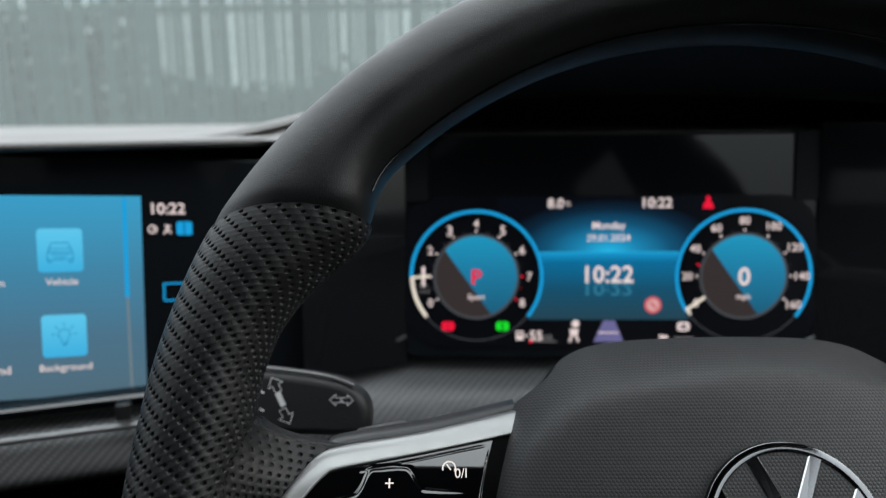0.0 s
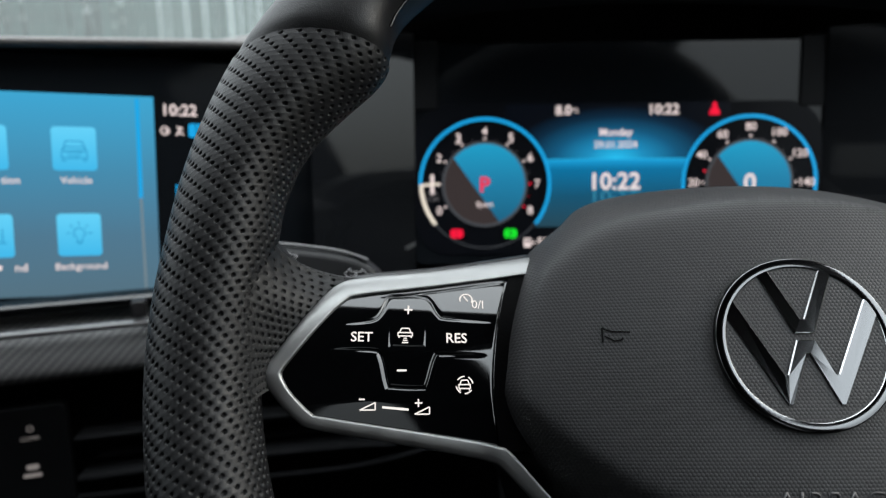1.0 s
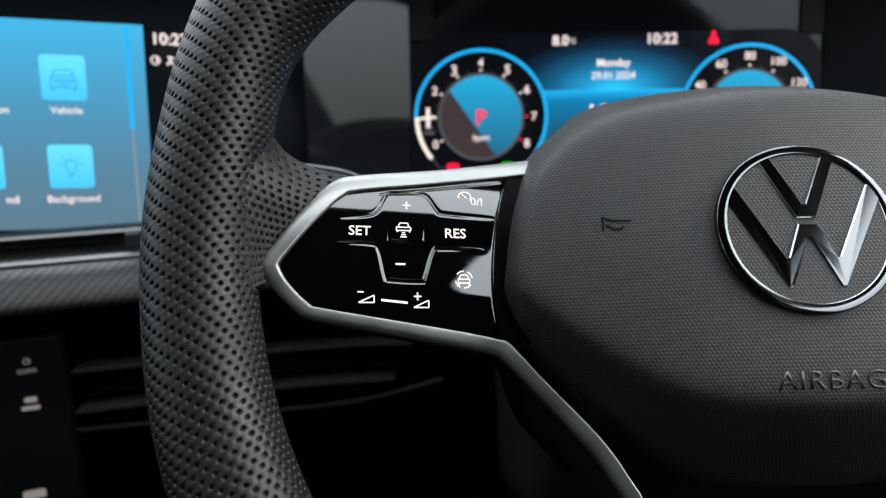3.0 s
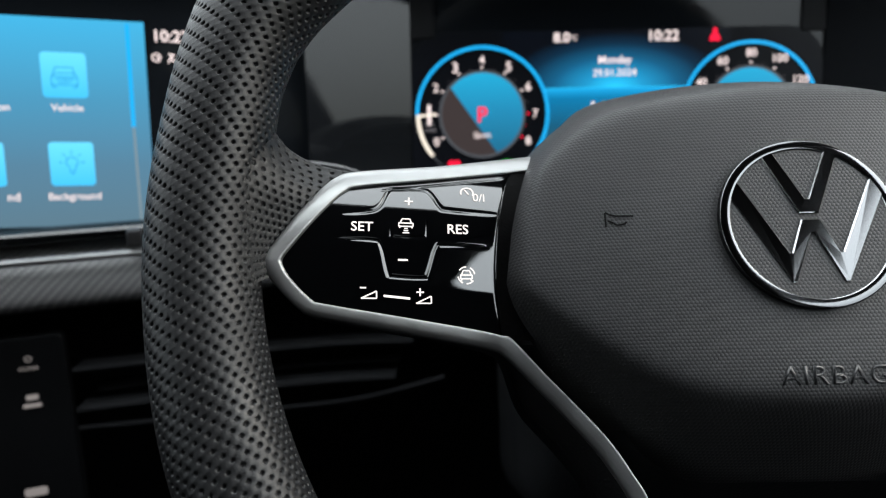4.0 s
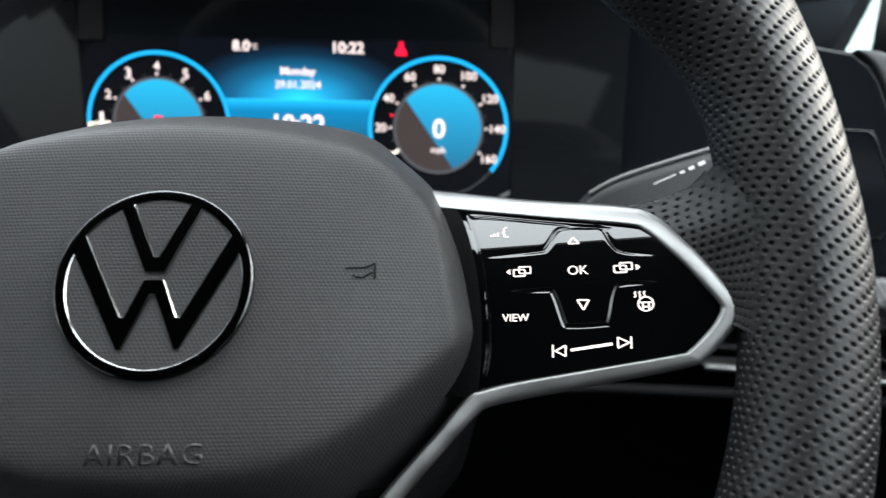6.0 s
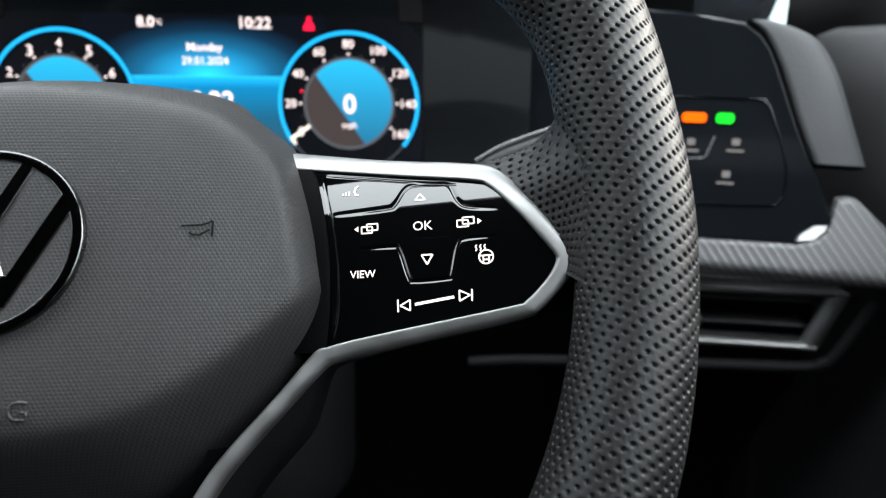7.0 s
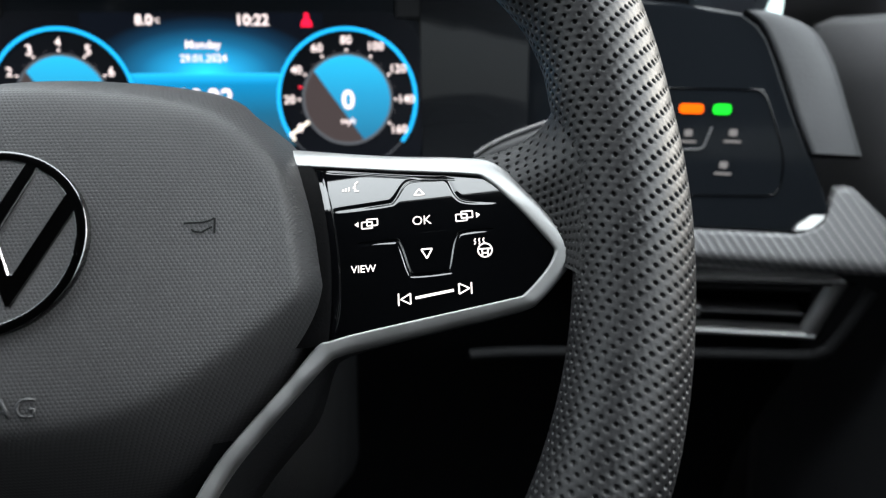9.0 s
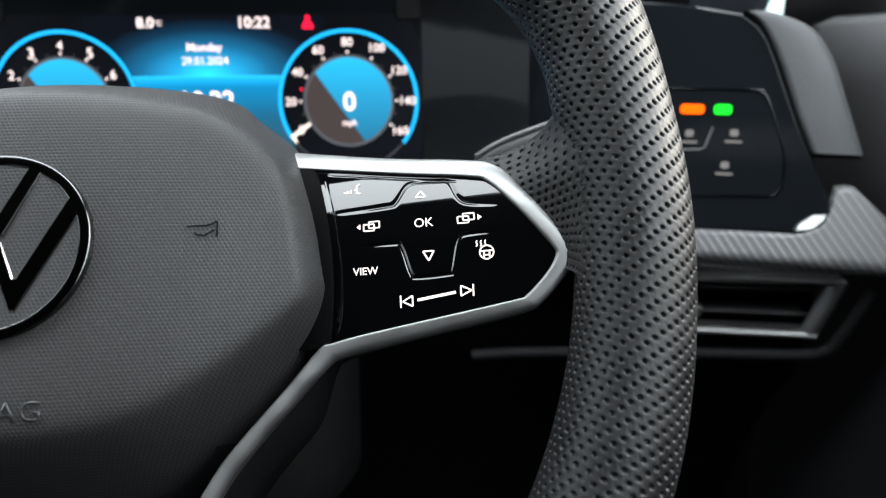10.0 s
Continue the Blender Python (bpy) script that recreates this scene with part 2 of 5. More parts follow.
def tube(name, points, radius, material, parent=None, label="", sides=6):
    """A thin round bar along a line of points."""
    pts = [Vector(q) for q in points]
    rows = []
    for i, q in enumerate(pts):
        d = (pts[min(i + 1, len(pts) - 1)] - pts[max(i - 1, 0)]).normalized()
        a = d.cross(Vector((0, 0.13, 1))).normalized()
        b = a.cross(d).normalized()
        rows.append([q + radius * (math.cos(t) * a + math.sin(t) * b) for t in (2 * math.pi * k / sides for k in range(sides))])
    ob = sheet(name, rows, material, parent, label, close=True)
    return ob


def lettering(name, body, width, place, material, parent, label="", bold=0.0, space=1.0, depth=0.0, tall=0.0, turn=0.0, warp=None):
    """Words in the built-in font, scaled to a width and centred at place (x, y, z) of the parent, lying in its x-y plane."""
    cu = bpy.data.curves.new(name, "FONT")
    cu.body, cu.offset, cu.resolution_u, cu.extrude, cu.space_character = body, bold, 3, 0.0, space
    ob = bpy.data.objects.new(name, cu)
    scene.collection.objects.link(ob)
    bpy.context.view_layer.update()
    me = bpy.data.meshes.new_from_object(ob.evaluated_get(bpy.context.evaluated_depsgraph_get()))
    bpy.data.objects.remove(ob)
    co = np.array([v.co[:] for v in me.vertices])
    lo, hi = co.min(0), co.max(0)
    k = width / max(hi[0] - lo[0], 1e-6)
    ky = tall / max(hi[1] - lo[1], 1e-6) if tall else k
    c, s = math.cos(turn), math.sin(turn)
    for v, q in zip(me.vertices, co):
        x, y = (q[0] - (lo[0] + hi[0]) / 2) * k, (q[1] - (lo[1] + hi[1]) / 2) * ky
        x, y = place[0] + c * x - s * y, place[1] + s * x + c * y
        v.co = (x, y, place[2] + (warp(x, y) if warp else 0.0))
    if depth:
        bm = bmesh.new()
        bm.from_mesh(me)
        got = bmesh.ops.extrude_face_region(bm, geom=bm.faces[:])
        bmesh.ops.translate(bm, verts=[g for g in got["geom"] if isinstance(g, bmesh.types.BMVert)], vec=(0, 0, -depth))
        bmesh.ops.recalc_face_normals(bm, faces=bm.faces)
        bm.to_mesh(me)
        bm.free()
    me.materials.clear()
    return mesh_ob(name, me, material, parent, label, False)


def arc_band(name, center, r0, r1, a0, a1, z, material, parent, label="", steps=72):
    rows = []
    for i in range(steps + 1):
        a = radians(a0 + (a1 - a0) * i / steps)
        rows.append([(center[0] + r * math.cos(a), center[1] + r * math.sin(a), z) for r in (r1, r0)])
    return sheet(name, rows, material, parent, label, smooth=False)


def flat(name, loop, z, material, parent, label="", uv_box=None, warp=None):
    """A thin flat shape, such as a printed or lit symbol."""
    verts = [(x, y, z + (warp(x, y) if warp else 0)) for x, y in loop]
    uv = None
    if uv_box:
        x0, y0, x1, y1 = uv_box
        uv = [((x - x0) / (x1 - x0), (y - y0) / (y1 - y0)) for x, y in loop]
    return raw(name, verts, [tuple(range(len(loop)))], material, parent, label, False, uv)


def bar2(x0, y0, x1, y1, w):
    """The outline of a straight bar from one point to another."""
    d = Vector((x1 - x0, y1 - y0)).normalized()
    n = Vector((-d.y, d.x)) * w / 2
    return [(x0 + n.x, y0 + n.y), (x0 - n.x, y0 - n.y), (x1 - n.x, y1 - n.y), (x1 + n.x, y1 + n.y)]


def thing(name, m, label, category, group="", kind=""):
    ob = new(name)
    ob.empty_display_size = 0.02
    ob.matrix_world = m
    return tagged(ob, label, category, group, kind)


# ---- steering wheel: x to the right, y up the wheel's face, z towards the driver ----
WHEEL = Matrix.Translation((0.0926, 0.1764, 1.0318)) @ pose(0, 0, 0, 64, 0, 0) @ pose(0, 0, 0, 0, 0, 0.8)
wheel = thing("steering_wheel", WHEEL, "black leather steering wheel with satin silver spokes and glossy pads", "steering wheel")
RIM, RIM_Z, RIM_X = 0.1755, 0.0012, -0.0017


def clamp(x, a=0.0, b=1.0):
    return max(a, min(b, x))


def ease(x):
    x = clamp(x)
    return x * x * (3 - 2 * x)


def pad_z(u, v):
    """The height of the glossy pads above the wheel's middle plane."""
    return -0.0155 + 0.26 * (abs(u) - 0.10) - 11.8 * max(0.0, v) ** 2


def rim_section(phi):
    """The rim's section at phi degrees up from the spoke's height: (radius, height), from the outside over the front to the inside and the back."""
    upper = ease((phi - 12) / 22)
    rz = 0.0178 + 0.0012 * upper
    near = phi + np.linspace(-1.6, 1.6, 9)
    ra = float(np.mean(np.interp(near, (-40, -20, -8, 10, 18, 28, 42, 46), (0.0174, 0.0174, 0.0160, 0.0163, 0.0182, 0.0204, 0.0204, 0.0198))))
    near = phi + np.linspace(-1.0, 1.0, 9)
    inner = float(np.mean(np.interp(near, (-40, -17, 8, 13, 17, 22, 26, 30, 34, 36.5, 38.2, 39.6, 42, 45), (0.0165, 0.0165, 0.0162, 0.0158, 0.0140, 0.0139, 0.0160, 0.0196, 0.0230, 0.0236, 0.0222, 0.0190, 0.0155, 0.0138))))
    pts = []
    for i in range(161):
        t = 2 * math.pi * i / 160
        c, s = math.cos(t), math.sin(t)
        r = RIM + (ra if c > 0 else inner) * math.copysign(abs(c) ** 0.95, c)
        z = RIM_Z + rz * math.copysign(abs(s) ** 0.95, s)
        pts.append((r, z))
    return pts


def even(pts, n):
    """The closed line pts as n points (and the first again) at even steps."""
    p = np.array(pts)
    run = np.concatenate([[0], np.cumsum(np.hypot(*(p[1:] - p[:-1]).T))])
    s = np.linspace(0, run[-1], n + 1)
    return np.stack([np.interp(s, run, p[:, 0]), np.interp(s, run, p[:, 1])], 1)


PHIS = np.linspace(-42, 46, 177)
TABLE = np.array([even(rim_section(a), 144) for a in PHIS])
_closed = np.concatenate([TABLE[:, -3:-1], TABLE, TABLE[:, 1:3]], 1)
_d = _closed[:, 4:] - _closed[:, :-4]
NORMALS = np.stack([_d[..., 1], -_d[..., 0]], -1)
NORMALS = NORMALS / np.linalg.norm(NORMALS, axis=-1, keepdims=True)


def rim_points(phi, f, side, sink=0.0):
    """Points of the rim for arrays of angles and of ways round the section (0 to 1), pushed in by sink."""
    phi, f = np.asarray(phi, float), np.asarray(f, float) % 1.0
    a = np.clip((phi - PHIS[0]) / (PHIS[1] - PHIS[0]), 0, len(PHIS) - 1.001)
    b = np.clip(f * 144, 0, 143.999)
    i, j = a.astype(int), b.astype(int)
    da, db = (a - i)[:, None], (b - j)[:, None]

    def blend(t):
        return (t[i, j] * (1 - db) + t[i, j + 1] * db) * (1 - da) + (t[i + 1, j] * (1 - db) + t[i + 1, j + 1] * db) * da

    q, n = blend(TABLE), blend(NORMALS)
    q = q - n * np.asarray(sink, float).reshape(-1, 1)
    ang = np.radians(phi)
    return np.stack([side * q[:, 0] * np.cos(ang) + RIM_X, q[:, 0] * np.sin(ang), q[:, 1]], 1)


def seam(f):
    """Where the perforated leather ends above, in degrees, at a way f round the section."""
    return 26.5 + 11.5 * (0.5 - 0.5 * np.cos(2 * np.pi * np.asarray(f, float))) ** 0.7


LOW = -38.0


def perforated(name, surface, n_long, n_round, side, label, jitter_seed):
    """Perforated leather as real dimples: each cell is a sheet with a small sunk hole. surface(i, j, sink) gives points for arrays of cell coordinates."""
    I, J = np.meshgrid(np.arange(n_long), np.arange(n_round), indexing="ij")
    I, J = I.ravel(), J.ravel()
    rs = np.random.RandomState(jitter_seed)
    ci, cj = I + 0.5, J + 0.5 + 0.5 * (I % 2)
    # how large one cell is there, along and across
    zero = np.zeros(len(I))
    pj = (surface(ci, cj + 0.25, zero) - surface(ci, cj - 0.25, zero)) * 2
    pi = (surface(ci + 0.25, cj, zero) - surface(ci - 0.25, cj, zero)) * 2
    tall = np.maximum(np.linalg.norm(pi, axis=1), 0.0008)
    slant = (pj * pi).sum(1) / tall
    wide = np.sqrt(np.maximum((pj * pj).sum(1) - slant ** 2, 0.0008 ** 2))
    edge = [(-0.5, -0.5), (-0.5, 0), (-0.5, 0.5), (0, 0.5), (0.5, 0.5), (0.5, 0), (0.5, -0.5), (0, -0.5)]
    size = (1 + rs.uniform(-0.09, 0.09, len(I))) * np.clip(np.minimum(wide / 0.0026, tall / 0.0021), 0.35, 1.0)
    rings = []
    for rad, sink in ((None, 0.0), (0.00100, 0.00003), (0.00084, 0.00012), (0.00066, 0.00036), (0.00046, 0.00085)):
        for a, b in edge:
            if rad is None:
                pi, pj = ci + a, cj + b
            else:
                # the ring's point that faces this point of the cell's edge
                x, y = a * tall + b * slant, b * wide
                r = rad * size / np.hypot(x, y)
                dj = y * r / wide
                pi, pj = ci + (x * r - slant * dj) / tall, cj + dj
            rings.append(surface(pi, pj, np.full(len(I), sink)))
    verts = np.stack(rings, 1)
    n = len(I)
    base = np.arange(n)[:, None] * 40
    quads, mats = [], []
    for r in range(4):
        for k in range(8):
            m = (k + 1) % 8
            quads.append(np.stack([base[:, 0] + 8 * r + k, base[:, 0] + 8 * r + m, base[:, 0] + 8 * r + 8 + m, base[:, 0] + 8 * r + 8 + k], 1))
            mats += [0] * n
    quads = np.concatenate(quads)
    caps = base + 32 + np.arange(8)[None]
    # weld the cells' shared rims
    flatv = verts.reshape(-1, 3)
    _, first, back = np.unique(np.round(flatv * 2e6).astype(np.int64), axis=0, return_index=True, return_inverse=True)
    back = back.ravel()
    flip = 1 if side < 0 else -1
    faces = [tuple(back[q][::flip]) for q in quads] + [tuple(back[q][::flip]) for q in caps]
    faces_m = mats + [1] * n
    keep = [i for i, q in enumerate(faces) if len(set(q)) == len(q)]
    ob = raw(name, flatv[first], [tuple(int(x) for x in faces[i]) for i in keep], M_PERF, wheel, label)
    ob.data.materials.append(M_HOLE)
    ob.data.polygons.foreach_set("material_index", [faces_m[i] for i in keep])
    return ob


def grip(side):
    n_round, n_long = 28, 98

    def surface(i, j, sink):
        f = j / n_round
        return rim_points(LOW + (seam(f) - LOW) * i / n_long, f, side, sink)

    return perforated("grip", surface, n_long, n_round, side, "perforated black leather grip", 3 + side)


def thumb_rest(side):
    """The leather that runs from the rim onto the spoke, with a rounded upper edge."""
    n_p, n_q, lip = 9, 26, 8

    def flat_point(p, q):
        p = np.clip(p, 0, 1)
        phi = 12.0 - 17.5 * q
        v = 0.0243 - 0.0345 * q
        # the spoke frame's outer edge at that height, under which the leather ends
        edge_u = np.interp(v, (-0.0132, -0.0082, -0.0042, 0.0035, 0.0132, 0.0200, 0.0240, 0.0265), (0.1570, 0.1592, 0.1583, 0.1535, 0.1470, 0.1408, 0.1315, 0.1270))
        steep = np.minimum(q / 0.88, 1.0)
        f = 0.372 + 0.078 * steep + 0.115 * np.maximum(0.0, 1 - q / 0.42) ** 2
        a = rim_points(phi, f, 1.0, np.full(len(p), 0.0002))
        end = np.stack([edge_u - 0.006, v, -0.0155 + 0.26 * (edge_u - 0.10) - 11.8 * np.maximum(0.0, v) ** 2 - 0.0035], 1)
        slope = np.tan(np.radians(np.minimum(360 * f - 90, 82)))
        run = np.minimum(0.45 * (a[:, 0] - end[:, 0]), (a[:, 2] - end[:, 2] - 0.001) / slope)
        ctl = np.stack([a[:, 0] - run, v + (a[:, 1] - v) * 0.2, a[:, 2] - run * slope], 1)
        w = p[:, None]
        return a * (1 - w) ** 2 + ctl * 2 * w * (1 - w) + end * w ** 2

    def surface(i, j, sink):
        q = (i - lip) / (n_q - lip)
        p = j / n_p
        pt = flat_point(p, np.maximum(q, 0.0))
        # the upper edge rolls over to the back
        roll = np.clip(-q * (n_q - lip) / lip, 0, 1)
        a = roll * math.pi * 0.5
        pt[:, 2] -= 0.006 * (1 - np.cos(a)) + 0.016 * np.maximum(0, roll - 0.5)
        pt[:, 1] += 0.0017 * np.sin(a)
        pt[:, 2] -= sink
        pt[:, 0] = side * pt[:, 0] + (RIM_X - side * RIM_X)
        return pt

    return perforated("thumb_rest", surface, n_q, n_p, -side, "perforated black leather thumb rest", 9 + side)


for side in (1, -1):
    grip(side)
    thumb_rest(side)


def smooth_rim(name, upper):
    """Smooth leather from one grip's seam over to the other's."""
    rows, steps, n = [], 96, 60
    f = np.arange(n) / n
    for i in range(steps + 1):
        if upper:
            lo = seam(f)
            phi = lo + (180 - 2 * lo) * i / steps
        else:
            phi = np.full(n, LOW) - (180 + 2 * LOW) * i / steps
        # a shallow groove where the two leathers meet
        e = min(i, steps - i)
        sink = (0.0016, 0.0004, 0.0)[min(e, 2)]
        if upper:
            near = np.where(phi <= 90, phi, 180 - phi)
        else:
            near = np.where(phi >= -90, phi, -180 - phi)
        side = np.where(np.abs(phi) <= 90, 1.0, -1.0)
        p = rim_points(np.clip(near, PHIS[0], PHIS[-1]), f, 1.0, np.full(n, sink))
        r = np.hypot(p[:, 0] - RIM_X, p[:, 1])
        a = np.radians(phi)
        rows.append([(r[k] * math.cos(a[k]) + RIM_X, r[k] * math.sin(a[k]), p[k, 2]) for k in range(n)])
    if upper:
        rows = rows[::-1]
    return sheet(name, rows, M_SMOOTH, wheel, "smooth black leather", close=True)


smooth_rim("rim_top", True)
smooth_rim("rim_bottom", False)
line = []
for k in range(61):
    phi = 41 + 98 * k / 60
    q = rim_points([min(phi, 180 - phi, PHIS[-1])], [0.452], 1.0, [-0.0001])[0]
    r, a = math.hypot(q[0] - RIM_X, q[1]), radians(phi)
    line.append((r * math.cos(a) + RIM_X, r * math.sin(a), q[2]))
tube("rim_seam", line, 0.0006, M_PIANO, wheel, "raised inner leather seam")

# airbag cover
HALF = [(0.0, 0.0619), (0.0180, 0.0618), (0.0330, 0.0616), (0.0460, 0.0600), (0.0560, 0.0555), (0.0625, 0.0484), (0.0685, 0.0437), (0.0742, 0.0391), (0.0774, 0.0332), (0.0788, 0.0300), (0.0806, 0.0220), (0.0829, 0.0100),
        (0.0848, -0.0030), (0.0861, -0.0130), (0.0860, -0.0215), (0.0832, -0.0325), (0.0746, -0.0485), (0.0618, -0.0640), (0.0530, -0.0760), (0.0465, -0.0920), (0.025, -0.0990), (0.0, -0.1005)]


def cover_z(u, v):
    z = 0.0012 - 1.4 * u * u - 0.1 * v - (0.5 if v > -0.005 else 0.9) * (v + 0.005) ** 2
    # the lower part folds away below a soft crease
    w = abs(u) - 0.036
    w = 0.5 * (w + math.sqrt(w * w + 0.00025))
    crease = -0.0520 + 0.62 * w + 3.2 * w * w
    d = crease - v
    z -= 1.4 * (0.5 * (d + math.sqrt(d * d + 0.000012)))
    # the top slopes back to the dash
    d = v - (0.0471 - 2.31 * u * u - 15.8 * max(0.0, abs(u) - 0.0477) ** 2)
    z -= 1.9 * (0.5 * (d + math.sqrt(d * d + 0.000012)))
    return z


def edge_drop(v):
    """How far the cover's rounded edge falls back: most along its sides."""
    near = v + np.linspace(-0.002, 0.002, 9)
    return float(np.mean(np.interp(near, (-0.03, -0.015, 0.0, 0.01, 0.015, 0.02, 0.025, 0.03, 0.034, 0.038), (0.0030, 0.0072, 0.0088, 0.0103, 0.0106, 0.0092, 0.0070, 0.0045, 0.0022, 0.0016))))


loop = [Vector((x, y, 0)) for x, y in HALF] + [Vector((-x, y, 0)) for x, y in HALF[-2:0:-1]]
loop = spline(loop, 8, True)
rows = []
for k in range(81):
    f = k / 80
    row = []
    for p in loop:
        fr = f ** 0.8
        u, v = p.x * fr, p.y * fr
        d = max(0.0, (fr - 0.91) / 0.09)
        row.append((u, v, cover_z(u, v) - edge_drop(p.y) * d ** 2.0))
    rows.append(row)
for drop in (0.004, 0.012, 0.024):
    rows.append([(p[0] * 0.995, p[1] * 0.995, p[2] - drop) for p in rows[80]])
# the cover's side is blackened to paint the shade in the gap
sheet("cover_skirt", rows[80:], M_GAP_SHADE, wheel, "side of the airbag cover, painted black for the gap's shade", close=True).location.x = -0.0007
sheet("airbag_cover", rows[:81], M_COVER, wheel, "textured dark grey plastic airbag cover", close=True).location.x = -0.0007

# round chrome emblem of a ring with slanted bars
emblem = part("emblem", (lambda b: (bmesh.ops.create_circle(b, cap_ends=True, segments=64, radius=0.0232, matrix=Matrix.Translation((0, 0, 0.0002))), b)[1])(bmesh.new()),
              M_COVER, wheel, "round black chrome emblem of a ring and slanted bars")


def badge_z(u, v):
    """The emblem bows less than the cover under it."""
    return cover_z(u, v) + 1.1 * u * u


for v in emblem.data.vertices:
    v.co.z = badge_z(v.co.x, v.co.y) + 0.0001
ring_rows = []
for i in range(97):
    a = 2 * math.pi * i / 96
    row = []
    for r, h in ((0.0257, -0.0022), (0.0257, 0.0002), (0.02555, 0.0004), (0.0253, 0.0005), (0.0231, 0.0005), (0.0229, 0.0004), (0.0226, 0.0001), (0.0225, -0.0006)):
        u, v = r * math.cos(a), r * math.sin(a)
        row.append((u, v, badge_z(u, v) + h))
    ring_rows.append(row)
ring = sheet("ring", ring_rows, M_BLACKCHROME, emblem, "black chrome ring with bright edges")
ring.data.materials.append(M_CHROME)
ring.data.polygons.foreach_set("material_index", [int(i % 7 == 5) for i in range(len(ring.data.polygons))])
emblem.location = (0.0, 0.0004, 0.0013)


def raised(name, loop):
    """A raised flat shape with bright bevelled edges: loop in millimetres."""
    loop = [(x * 0.001, y * 0.001) for x, y in loop]
    area = sum(p[0] * q[1] - q[0] * p[1] for p, q in zip(loop, loop[1:] + loop[:1]))
    if area < 0:
        loop = loop[::-1]
    n = len(loop)
    top = inset(loop, 0.00032)
    verts = [(x, y, badge_z(x, y) - 0.0004) for x, y in loop] + [(x, y, badge_z(x, y) + 0.0001) for x, y in loop] + [(x, y, badge_z(x, y) + 0.00048) for x, y in top]
    faces = [(i, (i + 1) % n, n + (i + 1) % n, n + i) for i in range(n)] + [(n + i, n + (i + 1) % n, 2 * n + (i + 1) % n, 2 * n + i) for i in range(n)] + [tuple(range(2 * n, 3 * n))]
    ob = raw(name, verts, faces, M_BLACKCHROME, emblem, "", False)
    ob.data.materials.append(M_CHROME)
    ob.data.polygons.foreach_set("material_index", [int(n <= i < 2 * n) for i in range(len(faces))])
    return ob


mm = 0.001
raised("upper_chevron", [(11.3, 20.9), (7.7, 22.2), (0.5, 7.0), (-0.5, 7.0), (-7.7, 22.2), (-11.3, 20.9), (-2.9, 2.6), (2.9, 2.6)])
raised("lower_zigzag", [(22.6, 8.8), (19.3, 13.2), (7.6, -9.2), (6.8, -9.2), (2.7, 0.7), (-2.7, 0.7), (-6.8, -9.2), (-7.6, -9.2), (-19.3, 13.2), (-22.6, 8.8), (-8.0, -18.0), (-6.6, -18.0), (-0.5, -3.6), (0.5, -3.6), (6.6, -18.0), (8.0, -18.0)])

lettering("airbag_lettering", "AIRBAG", 0.0292, (0.0006, -0.0432, 0.0003), M_LETTER, wheel, "moulded word on the cover", bold=-0.003, space=1.1, depth=0.0002, tall=0.0053, warp=cover_z)
HORN = [[(49.3, 4.6), (54.5, 4.9), (56.3, 5.5), (57.3, 6.2)], [(57.4, 6.2), (57.4, 1.7)], [(51.4, 2.9), (52.1, 2.2), (54.2, 2.0), (55.1, 2.7), (56.8, 3.6)]]
for s in (1, -1):
    for line in HORN:
        for (x0, y0), (x1, y1) in zip(line, line[1:]):
            flat("horn_symbol", [(s * x * mm, y * mm) for x, y in bar2(x0, y0, x1, y1, 0.55)], 0.0004, M_BLACK, wheel, "", warp=cover_z)


# spokes: silver frame, glossy pad and backing
FRAME = [((74, 28.9), (74, 37.0)), ((108, 22.6), (105, 29.9)), ((131, 18.7), (130.5, 25.8)), ((136.3, 16.4), (139.5, 22.6)), ((142.8, 8.6), (147.3, 12.6)), ((149, 0.2), (154, 2.6)),
         ((153, -5.4), (159, -4.8)), ((153.2, -7.7), (159.3, -7.8)), ((150.5, -12.2), (156.3, -13.0)), ((144.7, -18.1), (149.5, -20.3)), ((140.8, -19.4), (143.5, -23.2)),
         ((116, -23.6), (117.5, -28.2)), ((97, -26.9), (99, -31.8)), ((88.6, -28.9), (91.2, -33.6)), ((84.4, -30.6), (87.4, -35.6)), ((74.8, -41.4), (78.4, -44.9)), ((58.9, -58.8), (63.6, -61.2)), ((51.3, -70.2), (56.2, -71.6)), ((46.8, -79), (51.7, -80)), ((43, -96), (48, -96))]
OFF = -1.0  # the spokes sit a little off the column's axis


def frame_z(u, v):
    """The spoke frame's height: the pads' along the bars, level along the lower arms."""
    m = abs(u) - 0.0965
    m = 0.0965 + 0.5 * (m + math.sqrt(m * m + 0.00001))
    k = ease((-v - 0.012) / 0.014)
    return pad_z(abs(u) * (1 - k) + m * k, v) + 0.06 * max(0.0, -0.034 - v)


